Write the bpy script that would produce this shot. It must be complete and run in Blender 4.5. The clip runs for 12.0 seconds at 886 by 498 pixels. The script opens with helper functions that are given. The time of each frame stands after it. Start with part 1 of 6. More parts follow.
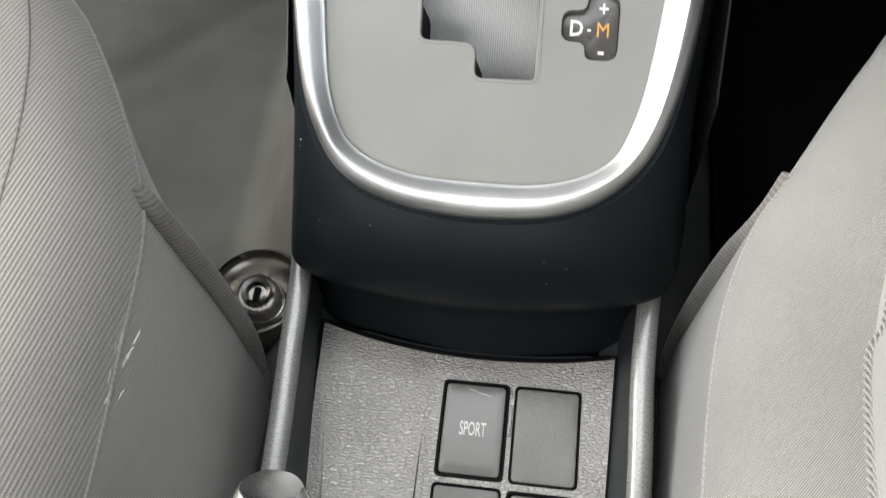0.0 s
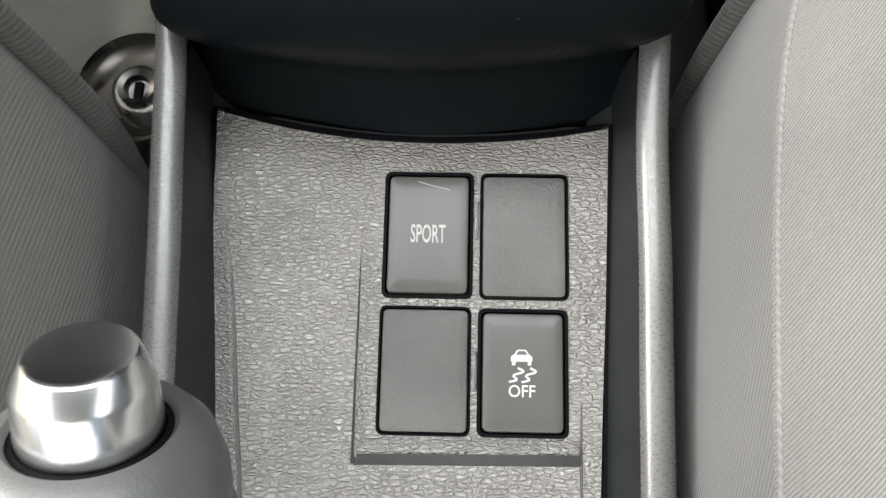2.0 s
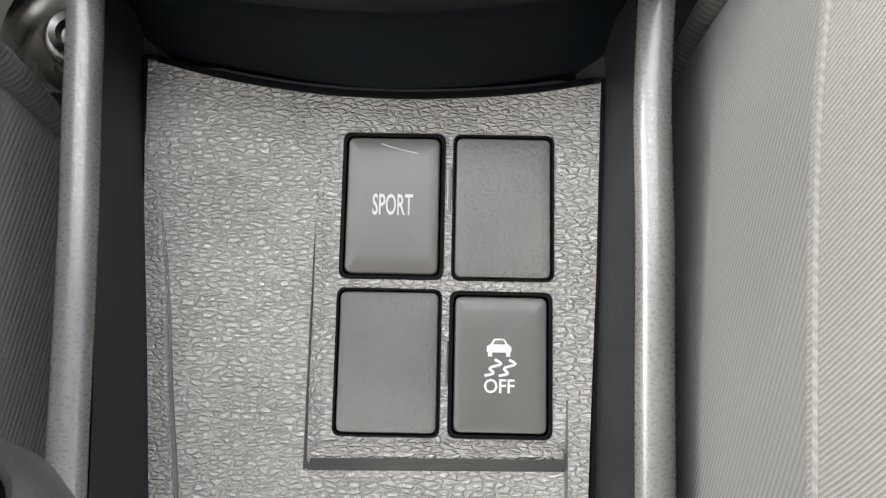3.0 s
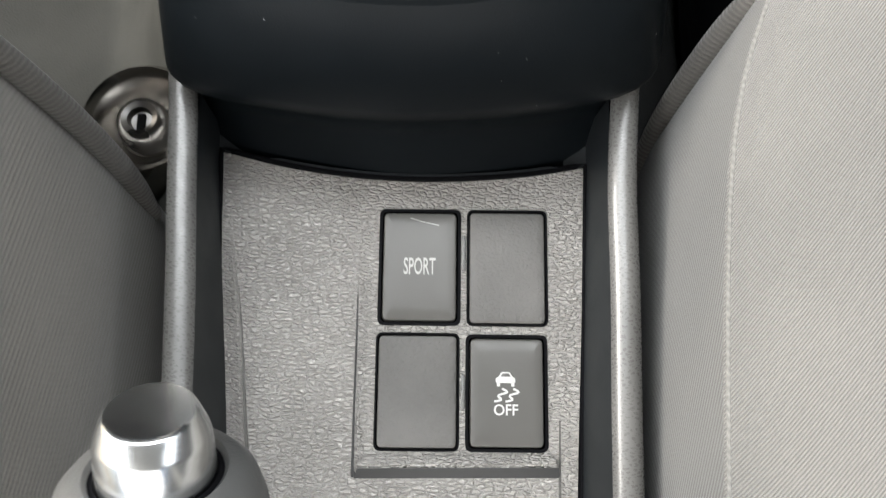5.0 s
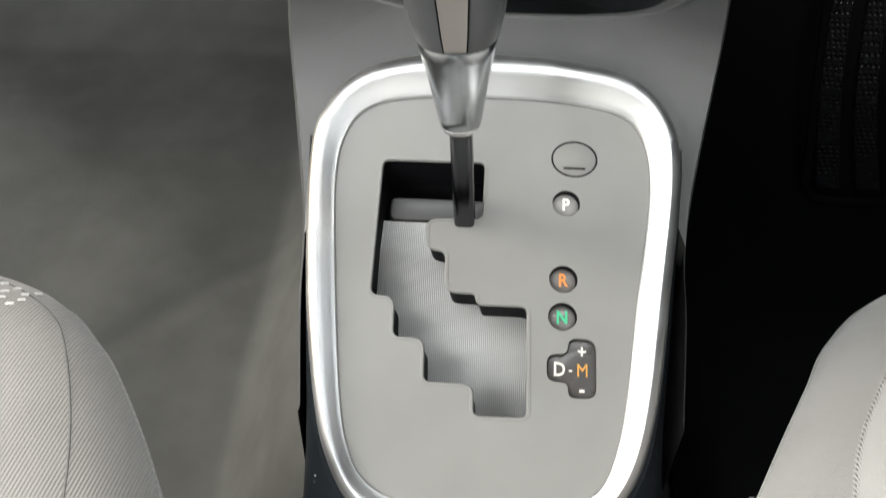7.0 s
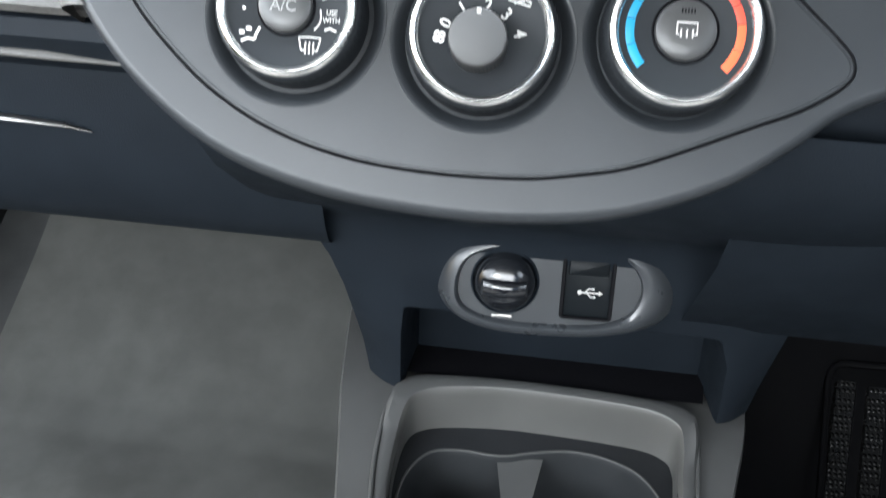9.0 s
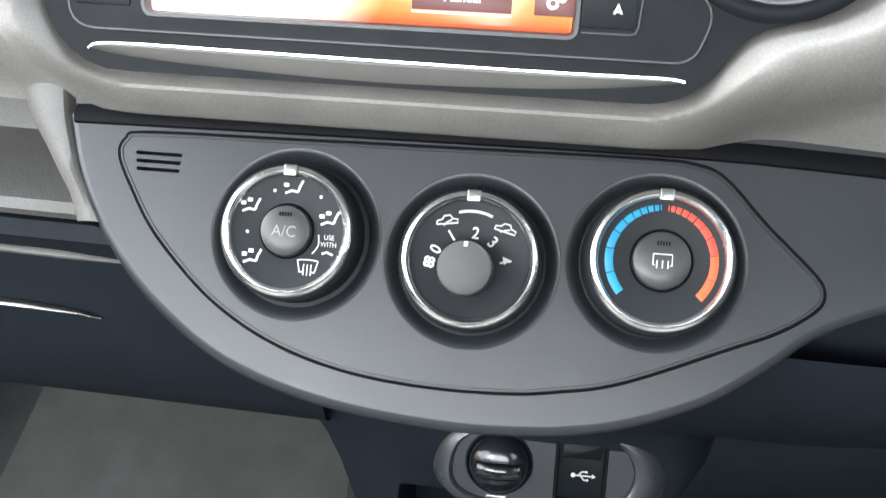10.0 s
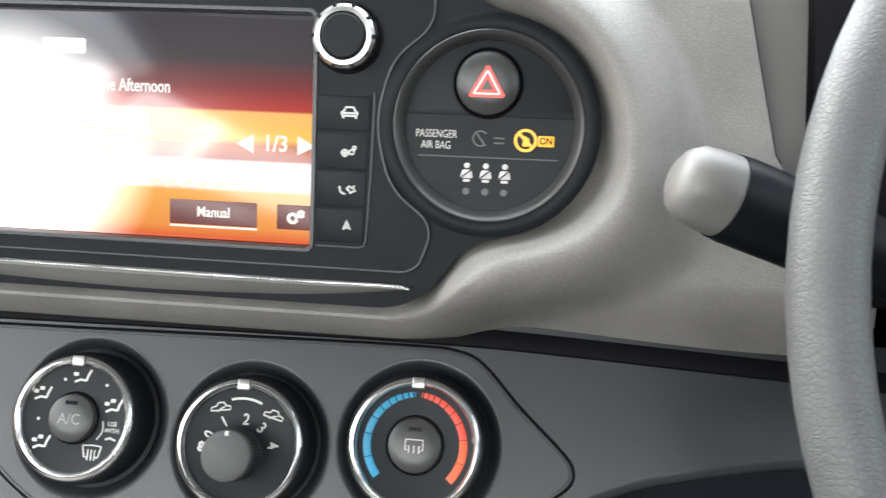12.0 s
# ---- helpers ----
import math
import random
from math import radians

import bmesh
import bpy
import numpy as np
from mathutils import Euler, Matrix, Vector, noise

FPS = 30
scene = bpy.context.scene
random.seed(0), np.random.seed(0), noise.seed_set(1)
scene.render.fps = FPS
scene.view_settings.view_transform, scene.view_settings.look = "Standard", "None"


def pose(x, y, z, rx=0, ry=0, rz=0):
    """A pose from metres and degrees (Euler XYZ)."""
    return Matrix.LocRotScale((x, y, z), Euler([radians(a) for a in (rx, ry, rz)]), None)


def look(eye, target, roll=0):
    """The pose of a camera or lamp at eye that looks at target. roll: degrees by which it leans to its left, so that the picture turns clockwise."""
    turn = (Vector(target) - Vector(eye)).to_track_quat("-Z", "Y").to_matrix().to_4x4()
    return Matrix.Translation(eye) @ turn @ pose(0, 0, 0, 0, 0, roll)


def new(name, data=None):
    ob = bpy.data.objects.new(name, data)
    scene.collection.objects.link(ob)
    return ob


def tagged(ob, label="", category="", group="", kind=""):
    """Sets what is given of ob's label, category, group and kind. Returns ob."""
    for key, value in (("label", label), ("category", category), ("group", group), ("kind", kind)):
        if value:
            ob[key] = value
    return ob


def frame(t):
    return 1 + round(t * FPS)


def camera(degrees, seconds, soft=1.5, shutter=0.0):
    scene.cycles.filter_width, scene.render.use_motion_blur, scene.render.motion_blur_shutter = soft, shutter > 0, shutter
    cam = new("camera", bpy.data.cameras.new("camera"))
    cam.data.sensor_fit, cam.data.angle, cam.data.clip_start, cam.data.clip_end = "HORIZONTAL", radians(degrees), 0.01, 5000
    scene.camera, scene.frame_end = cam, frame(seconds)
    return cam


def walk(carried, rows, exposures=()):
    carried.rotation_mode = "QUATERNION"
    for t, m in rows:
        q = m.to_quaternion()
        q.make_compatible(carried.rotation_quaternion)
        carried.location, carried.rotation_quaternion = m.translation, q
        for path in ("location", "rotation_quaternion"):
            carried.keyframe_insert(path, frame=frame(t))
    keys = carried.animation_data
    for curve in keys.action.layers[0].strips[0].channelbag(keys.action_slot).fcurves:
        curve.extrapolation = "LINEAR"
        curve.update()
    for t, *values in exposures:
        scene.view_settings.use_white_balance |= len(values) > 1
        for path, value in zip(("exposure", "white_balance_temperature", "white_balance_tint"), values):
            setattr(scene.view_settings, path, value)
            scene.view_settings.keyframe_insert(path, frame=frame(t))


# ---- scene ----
cam = camera(54.0, 12.0, soft=1.3, shutter=0.25)
PATH = [
    (0, (0.0190, -0.0926, 0.5604), (-0.1712, 0.8571, -1.1894), -5.05),
    (0.5, (0.0187, -0.0859, 0.5341), (-0.1267, 0.7499, -1.2771), -7.15),
    (1, (0.0202, -0.0841, 0.5135), (-0.1036, 0.6427, -1.3456), -8.07),
    (1.5, (0.0153, -0.0796, 0.4948), (-0.0927, 0.5617, -1.3965), -8.18),
    (2, (0.0146, -0.0700, 0.4777), (-0.0303, 0.5017, -1.4383), -3.28),
    (2.5, (0.0177, -0.0568, 0.4611), (0.0151, 0.4504, -1.4735), 0.84),
    (3, (0.0183, -0.0544, 0.4488), (0.0096, 0.3988, -1.4992), 0.05),
    (3.2, (0.0196, -0.0531, 0.4443), (0.0134, 0.3830, -1.5076), 0.31),
    (4.8, (0.0138, -0.0595, 0.4878), (0.0223, 0.4349, -1.4501), 1.70),
    (5, (0.0111, -0.0652, 0.5035), (0.0177, 0.4898, -1.4180), 1.36),
    (5.5, (0.0064, -0.0741, 0.5321), (-0.0088, 0.6664, -1.3257), -0.49),
    (6, (0.0056, -0.0767, 0.5634), (-0.0458, 0.9025, -1.1797), -2.13),
    (6.5, (-0.003, -0.0757, 0.5929), (-0.0448, 1.0982, -1.0257), -0.33),
    (7, (-0.0087, -0.0751, 0.6178), (-0.0573, 1.2557, -0.8744), 1.04),
    (7.5, (-0.021, -0.0754, 0.6451), (-0.0448, 1.4019, -0.7029), 3.18),
    (7.7, (-0.0218, -0.0776, 0.6518), (-0.0547, 1.4678, -0.6173), 3.03),
    (9.3, (-0.0201, -0.0172, 0.8128), (-0.1809, 1.708, -0.1862), 3.21),
    (9.5, (-0.0188, -0.0154, 0.8235), (-0.1898, 1.7326, -0.1332), 3.04),
    (10, (-0.0155, -0.019, 0.8316), (-0.2047, 1.7927, 0.0059), 3.33),
    (10.5, (-0.0047, -0.0194, 0.8484), (-0.2175, 1.8285, 0.1135), 3.35),
    (11, (0.0132, -0.0213, 0.8652), (-0.2192, 1.8583, 0.2223), 3.26),
    (11.5, (0.0398, -0.0216, 0.8744), (-0.1954, 1.8701, 0.2692), 2.97),
    (12, (0.0802, -0.0193, 0.8823), (-0.133, 1.87, 0.2614), 2.45),

]
walk(cam, [(t, look(eye, target, roll)) for t, eye, target, roll in PATH],
     exposures=[(0.0, -0.05, 6520, 8.5), (5.0, -0.05, 6540, 8.5), (5.5, 0.02, 6580, 8.2), (6.3, 0.0, 6620, 7.5), (7.7, 0.17, 6500, 8), (9.3, 0.86, 6000, 7), (10.0, 0.6, 6150, 8), (10.5, 0.3, 6200, 8), (11.2, 0.05, 6300, 8), (12.0, -0.12, 6350, 8)])

# ---- daylight: overcast sky, soft sun through the open passenger side ----
world = bpy.data.worlds.new("world")
scene.world = world
world.use_nodes = True
wn, wl = world.node_tree.nodes, world.node_tree.links
sky = wn.new("ShaderNodeTexSky")
sky.sky_type = "NISHITA"
sky.sun_disc = False
sky.sun_elevation, sky.sun_rotation = radians(29), radians(-77)
sky.air_density, sky.dust_density = 1.0, 3.0
wl.new(sky.outputs[0], wn["Background"].inputs[0])
wn["Background"].inputs[1].default_value = 0.15
sun = new("sun", bpy.data.lights.new("sun", "SUN"))
sun.data.energy, sun.data.angle, sun.data.color = 2.8, radians(20), (1.0, 0.98, 0.95)
sun.matrix_world = look((-4.2, 1.0, 2.7), (0, 0, 0.3))


def opening_light(name, eye, target, wide, high, watts, colour):
    """Skylight that enters through one of the cabin's glazed openings."""
    ob = new(name, bpy.data.lights.new(name, "AREA"))
    ob.data.shape, ob.data.size, ob.data.size_y = "RECTANGLE", wide, high
    ob.data.energy, ob.data.color = watts, colour
    ob.matrix_world = look(eye, target)
    return ob


opening_light("windscreen_skylight", (0, 0.56, 1.17), (0, 0.12, 0.40), 1.2, 0.85, 35, (0.95, 0.98, 1.0))
opening_light("passenger_door_skylight", (-0.80, 0.0, 0.95), (0, 0.05, 0.35), 1.2, 0.6, 13, (0.98, 0.99, 1.0))
opening_light("driver_window_skylight", (0.78, -0.1, 1.08), (0, 0.05, 0.5), 0.9, 0.3, 4, (0.95, 0.98, 1.0))
opening_light("tailgate_skylight", (0, -1.45, 1.10), (0, 0.0, 0.6), 1.1, 0.45, 18, (1.0, 0.98, 0.95))
opening_light("rear_door_skylight", (-0.72, -1.05, 1.06), (0, 0.2, 0.6), 0.7, 0.36, 16, (1.0, 0.99, 0.97))


# ---- materials ----
def shader(name, colour, rough=0.5, metal=0.0, spec=0.5):
    m = bpy.data.materials.new(name)
    m.use_nodes = True
    b = m.node_tree.nodes["Principled BSDF"]
    b.inputs["Base Color"].default_value = (*colour, 1)
    b.inputs["Roughness"].default_value = rough
    b.inputs["Metallic"].default_value = metal
    b.inputs["Specular IOR Level"].default_value = spec
    return m, m.node_tree.nodes, m.node_tree.links, b


def noise_tex(n, l, scale, detail=4.0, coord=None, squash=(1, 1, 1)):
    if coord is None:
        coord = n.new("ShaderNodeTexCoord").outputs["Object"]
    mp = n.new("ShaderNodeMapping")
    mp.inputs["Scale"].default_value = squash
    l.new(coord, mp.inputs[0])
    t = n.new("ShaderNodeTexNoise")
    t.inputs["Scale"].default_value, t.inputs["Detail"].default_value = scale, detail
    l.new(mp.outputs[0], t.inputs["Vector"])
    return t.outputs["Fac"]


def ramp(n, l, fac, a, b, lo=0.0, hi=1.0):
    r = n.new("ShaderNodeMapRange")
    r.inputs["From Min"].default_value, r.inputs["From Max"].default_value = lo, hi
    r.inputs["To Min"].default_value, r.inputs["To Max"].default_value = a, b
    l.new(fac, r.inputs["Value"])
    return r.outputs["Result"]


def tint(n, l, fac, c1, c2):
    x = n.new("ShaderNodeMix")
    x.data_type = "RGBA"
    x.inputs["A"].default_value, x.inputs["B"].default_value = (*c1, 1), (*c2, 1)
    l.new(fac, x.inputs["Factor"])
    return x.outputs["Result"]


def bump(n, l, b, height, strength, distance):
    k = n.new("ShaderNodeBump")
    k.inputs["Strength"].default_value, k.inputs["Distance"].default_value = strength, distance
    l.new(height, k.inputs["Height"])
    l.new(k.outputs[0], b.inputs["Normal"])


def plastic(name, colour, rough, grain=0.0, size=1500, vary=0.12, spec=0.5, sheen=0.05):
    """Moulded plastic: cloudy wear in colour and gloss, with a fine moulded grain."""
    m, n, l, b = shader(name, colour, rough, 0, spec)
    big = noise_tex(n, l, 22, 5)
    lo, hi = [c * (1 - vary) for c in colour], [min(1, c * (1 + vary)) for c in colour]
    l.new(tint(n, l, ramp(n, l, big, 0, 1, 0.35, 0.65), lo, hi), b.inputs["Base Color"])
    l.new(ramp(n, l, noise_tex(n, l, 70, 4), max(0.05, rough - sheen), min(1, rough + sheen), 0.3, 0.7), b.inputs["Roughness"])
    if grain:
        bump(n, l, b, noise_tex(n, l, size, 3), grain, 0.0004)
    return m


def grained(name, colour, rough, cell, squash, depth, strength=0.8, spec=0.5):
    """Leather-grained moulding: flat pebbles of uneven size with thin creases between them."""
    m, n, l, b = shader(name, colour, rough, 0, spec)
    co = n.new("ShaderNodeTexCoord").outputs["Object"]
    warp = n.new("ShaderNodeTexNoise")
    warp.inputs["Scale"].default_value, warp.inputs["Detail"].default_value = 0.5 / cell, 1.5
    l.new(co, warp.inputs["Vector"])
    add = n.new("ShaderNodeVectorMath")
    add.operation = "MULTIPLY_ADD"
    add.inputs[1].default_value = (cell * 0.75,) * 3
    l.new(warp.outputs["Color"], add.inputs[0])
    l.new(co, add.inputs[2])

    def cells(size, width):
        mp = n.new("ShaderNodeMapping")
        mp.inputs["Scale"].default_value = squash
        l.new(add.outputs[0], mp.inputs[0])
        v = n.new("ShaderNodeTexVoronoi")
        v.feature = "DISTANCE_TO_EDGE"
        v.inputs["Scale"].default_value = 1 / size
        l.new(mp.outputs[0], v.inputs["Vector"])
        r = n.new("ShaderNodeMapRange")
        r.interpolation_type = "SMOOTHSTEP"
        r.inputs["From Max"].default_value = width
        l.new(v.outputs["Distance"], r.inputs["Value"])
        return r.outputs["Result"]

    def blend(a, f, c):
        k = n.new("ShaderNodeMath")
        k.operation = "MULTIPLY_ADD"
        k.inputs[1].default_value = f
        l.new(a, k.inputs[0])
        l.new(c, k.inputs[2])
        return k.outputs[0]

    fine = noise_tex(n, l, 2.2 / cell, 3, None, (squash[0] * 0.7, squash[1] * 1.3, 1))
    h = blend(cells(cell * 0.6, 0.20), 0.28, cells(cell, 0.24))
    h = blend(fine, 0.3, h)
    bump(n, l, b, h, strength, depth)
    big = noise_tex(n, l, 30, 5)
    # creases darkened in the colour, for shade the relief alone leaves too weak
    crease_mix = n.new("ShaderNodeMix")
    crease_mix.data_type, crease_mix.blend_type = "RGBA", "MULTIPLY"
    crease_mix.inputs["Factor"].default_value = 1.0
    l.new(tint(n, l, ramp(n, l, big, 0, 1, 0.35, 0.65), [c * 0.88 for c in colour], [c * 1.10 for c in colour]), crease_mix.inputs["A"])
    # worn: the tone multiplied in along the shaded creases
    worn = 1 - 0.18 * strength
    l.new(tint(n, l, ramp(n, l, h, 0, 1, 0.35, 1.3), (worn, worn, worn), (1.03, 1.03, 1.03)), crease_mix.inputs["B"])
    l.new(crease_mix.outputs["Result"], b.inputs["Base Color"])
    l.new(ramp(n, l, h, rough + 0.14, rough - 0.02, 0.3, 1.5), b.inputs["Roughness"])
    return m


def twill(name, colour, pitch, way, depth=0.0005, strength=0.7, contrast=0.1):
    """Woven seat cloth with fine diagonal ribs, cross threads and a little fading."""
    m, n, l, b = shader(name, colour, 0.9, 0, 0.2)
    b.inputs["Sheen Weight"].default_value = 0.25
    co = n.new("ShaderNodeTexCoord").outputs["Object"]

    def ribs(direction, step):
        d = n.new("ShaderNodeVectorMath")
        d.operation = "DOT_PRODUCT"
        d.inputs[1].default_value = direction
        l.new(co, d.inputs[0])
        k = n.new("ShaderNodeMath")
        k.operation = "MULTIPLY"
        k.inputs[1].default_value = 2 * math.pi / step
        l.new(d.outputs["Value"], k.inputs[0])
        s = n.new("ShaderNodeMath")
        s.operation = "SINE"
        l.new(k.outputs[0], s.inputs[0])
        return s.outputs[0]

    main = ribs(way, pitch)
    cross = ribs((way[1], -way[0], way[2]), pitch * 0.55)
    both = n.new("ShaderNodeMath")
    both.operation = "MULTIPLY_ADD"
    both.inputs[1].default_value = 0.12
    l.new(cross, both.inputs[0])
    l.new(main, both.inputs[2])
    fuzz = n.new("ShaderNodeMath")
    fuzz.operation = "MULTIPLY_ADD"
    fuzz.inputs[1].default_value = 1.6
    l.new(noise_tex(n, l, 1400, 3), fuzz.inputs[0])
    l.new(both.outputs[0], fuzz.inputs[2])
    bump(n, l, b, fuzz.outputs[0], strength, depth)
    shade = tint(n, l, ramp(n, l, both.outputs[0], 0, 1, -1.2, 1.2), [c * (1 - contrast) for c in colour], [c * (1 + contrast * 0.7) for c in colour])
    fade = n.new("ShaderNodeMix")
    fade.data_type = "RGBA"
    fade.blend_type = "MULTIPLY"
    fade.inputs["Factor"].default_value = 1.0
    l.new(shade, fade.inputs["A"])
    l.new(tint(n, l, ramp(n, l, noise_tex(n, l, 14, 6), 0, 1, 0.3, 0.7), (0.84, 0.84, 0.83), (1.08, 1.07, 1.05)), fade.inputs["B"])
    l.new(fade.outputs["Result"], b.inputs["Base Color"])
    return m


def metal(name, colour, rough, vary=0.06):
    m, n, l, b = shader(name, colour, rough, 1.0)
    l.new(ramp(n, l, noise_tex(n, l, 60, 4), max(0.02, rough - vary), rough + vary, 0.3, 0.7), b.inputs["Roughness"])
    return m


def glow(name, colour, strength, base=(0.02, 0.02, 0.02)):
    """A lit legend or lamp."""
    m, n, l, b = shader(name, base, 0.4)
    b.inputs["Emission Color"].default_value = (*colour, 1)
    b.inputs["Emission Strength"].default_value = strength
    return m


SEAT = twill("seat_twill", (0.222, 0.218, 0.209), 0.00042, (0.87, -0.50, 0.0), 0.0001, 0.22, 0.07)
BOLSTER = twill("bolster_twill", (0.178, 0.174, 0.167), 0.00052, (0.78, -0.62, 0.10), 0.0002, 0.6, 0.38)
# driver's skirt: shade beside the console is put into this darker colour
SHADED_SKIRT = twill("shaded_skirt_cloth", (0.105, 0.102, 0.097), 0.0010, (0.80, -0.45, 0.45), 0.00015, 0.5, 0.15)
SEAT_SIDE = twill("seat_side_cloth", (0.235, 0.222, 0.207), 0.0009, (0.90, -0.15, -0.40), 0.00015, 0.5, 0.15)
# passenger cushion: coarser ribs, and its dimmer side darkened in the colour
SEAT_SHADED = twill("shaded_seat_twill", (0.205, 0.195, 0.181), 0.0012, (0.90, -0.15, -0.40), 0.0002, 0.5, 0.17)
WELT = twill("seat_welt_cloth", (0.20, 0.197, 0.189), 0.0018, (0.5, 0.85, 0.2), 0.0002, 0.4, 0.18)
PIPING = twill("seat_piping_cloth", (0.12, 0.113, 0.105), 0.0017, (-0.1, 0.35, 0.90), 0.0003, 0.45, 0.32)
THREAD = plastic("seam_thread", (0.085, 0.082, 0.077), 0.9)
PANEL = grained("grained_panel_plastic", (0.42, 0.401, 0.379), 0.26, 0.0013, (0.46, 1.08, 1), 0.00055, 1.0, 0.9)
# rail is edge of the black moulding; pale base carries its highlight
LIT_RAIL = grained("lit_rail_plastic", (0.138, 0.135, 0.130), 0.25, 0.0011, (0.6, 1.1, 1), 0.00006, 0.15, 1.0)
TRAYWALL = plastic("tray_wall_plastic", (0.017, 0.0195, 0.0215), 0.45, 0.2, 2600, 0.06, 0.3)
BLACK = plastic("satin_black_plastic", (0.0048, 0.0064, 0.0078), 0.40, 0.2, 2600, 0.1, 0.11)
DEEP = plastic("deep_black_plastic", (0.004, 0.004, 0.005), 0.6, 0, 0, 0.1, 0.08)
CONSOLE = plastic("charcoal_console_plastic", (0.058, 0.0585, 0.058), 0.46, 0.3, 1800, 0.06, 0.45)
BASIN = plastic("satin_basin_plastic", (0.085, 0.084, 0.080), 0.34, 0.1, 2600, 0.06, 0.6)
CUPWALL = plastic("smooth_cup_plastic", (0.017, 0.0185, 0.020), 0.4, 0.1, 2600, 0.08, 0.4)
PLATE = plastic("warm_grey_plate_paint", (0.138, 0.136, 0.128), 0.42, 0.1, 3000, 0.06)
SWITCH = plastic("switch_grey_plastic", (0.118, 0.114, 0.107), 0.33, 0.12, 2500, 0.08)
GLOSSGREY = plastic("glossy_grey_plastic", (0.20, 0.20, 0.195), 0.22, 0, 0, 0.05, 0.7)
BLANK = plastic("matt_blank_plastic", (0.142, 0.137, 0.130), 0.5, 1.0, 1000, 0.22)
SILVER = metal("satin_silver_trim", (0.60, 0.60, 0.595), 0.38)
KNOBSILVER = metal("champagne_silver_paint", (0.54, 0.505, 0.475), 0.44, 0.02)
DIALRING = metal("dial_silver", (0.84, 0.84, 0.83), 0.25, 0.03)
TIPGREY = plastic("pale_grey_tip_plastic", (0.118, 0.115, 0.109), 0.42, 0.2, 2200)
CHROME = metal("chrome", (0.90, 0.90, 0.90), 0.17, 0.04)
COVERMETAL = metal("dull_cover_metal", (0.46, 0.44, 0.41), 0.20)
STEEL = metal("dull_steel", (0.36, 0.35, 0.34), 0.3)
GRIP = plastic("charcoal_grip_plastic", (0.050, 0.052, 0.054), 0.36, 0.15, 2400, 0.06, 0.5)
BRAKEGRIP = plastic("grey_grip_plastic", (0.095, 0.095, 0.093), 0.38, 0.2, 2200)
SOFT = grained("soft_grey_dash_skin", (0.200, 0.190, 0.178), 0.48, 0.0014, (0.6, 1.2, 1), 0.00014, 0.42)
BEZELSOFT = grained("tray_grained_plastic", (0.10, 0.097, 0.092), 0.45, 0.0018, (0.8, 1.2, 1), 0.00015, 0.4)
BINNACLE = plastic("light_grey_binnacle", (0.11, 0.106, 0.098), 0.5, 0.3, 1500)
DASHBLACK = plastic("dash_black_plastic", (0.016, 0.017, 0.019), 0.45, 0.4, 1700, 0.1, 0.25)
HVFACE = plastic("climate_face_plastic", (0.0215, 0.0242, 0.0275), 0.36, 0.2, 2600, 0.06, 0.46, 0.015)
LOWER = plastic("lower_dash_plastic", (0.0092, 0.0120, 0.0158), 0.5, 0.4, 1300, 0.1, 0.08)
BEZEL = plastic("bezel_grey_plastic", (0.0205, 0.0230, 0.0262), 0.37, 0.06, 2600, 0.04, 0.46, 0.015)
GLOSSBLACK = plastic("gloss_black_plastic", (0.008, 0.009, 0.011), 0.16, 0, 0, 0.05, 0.6)
SOCKETLIP = plastic("socket_lip_plastic", (0.030, 0.033, 0.037), 0.30, 0.05, 2600, 0.05, 0.6)
PIANO = plastic("fine_black_fascia", (0.0105, 0.0120, 0.0138), 0.4, 0.1, 3000, 0.1, 0.08)
KEY = plastic("key_black_plastic", (0.0135, 0.0152, 0.0170), 0.45, 0.2, 2600, 0.1, 0.1)
DIAL = plastic("dial_black_plastic", (0.015, 0.0168, 0.0190), 0.5, 0.2, 2500, 0.1, 0.18)
KNOB = plastic("knob_rubber", (0.05, 0.05, 0.05), 0.55, 0.3, 2400)
BUTTON = plastic("button_dark_grey", (0.040, 0.040, 0.040), 0.35, 0.15, 2500)
WHITE = plastic("white_print", (0.72, 0.72, 0.70), 0.5)
SOFTPRINT = plastic("worn_white_print", (0.52, 0.51, 0.49), 0.5)
GREYPRINT = plastic("grey_print", (0.22, 0.22, 0.215), 0.5)
BUTTONCHROME = metal("satin_chrome", (0.74, 0.75, 0.76), 0.24, 0.02)
BLUE = plastic("blue_print", (0.006, 0.22, 0.38), 0.5)
RED = plastic("red_print", (0.72, 0.06, 0.03), 0.5)
REDLAMP = glow("red_triangle_print", (1.0, 0.12, 0.08), 0.5, (0.7, 0.04, 0.03))
AMBER = glow("amber_lamp", (1.0, 0.50, 0.01), 1.6)
ORANGE = glow("orange_lamp", (1.0, 0.32, 0.03), 0.95)
GEARAMBER = glow("amber_letter", (1.0, 0.46, 0.05), 1.0)
GREEN = glow("green_lamp", (0.04, 0.75, 0.36), 0.85)
WHITELAMP = glow("white_lamp", (1.0, 0.97, 0.9), 1.1)
ORANGEPRINT = plastic("orange_print", (0.72, 0.10, 0.03), 0.5)
PALELENS = glow("lit_pale_lens", (1.0, 0.98, 0.93), 0.10, (0.17, 0.165, 0.16))
GREYLENS = plastic("grey_lens", (0.16, 0.152, 0.145), 0.25, 0, 0, 0.05)
DIM = plastic("dim_print", (0.10, 0.10, 0.10), 0.6)
LENS = plastic("smoked_lens", (0.045, 0.042, 0.04), 0.3, 0, 0, 0.05)
CARPET = plastic("floor_carpet", (0.044, 0.0455, 0.0455), 0.95, 0.9, 900, 0.08, 0.1)
MATCLOTH = plastic("mat_felt", (0.077, 0.078, 0.073), 0.95, 0.9, 1100, 0.10, 0.1)
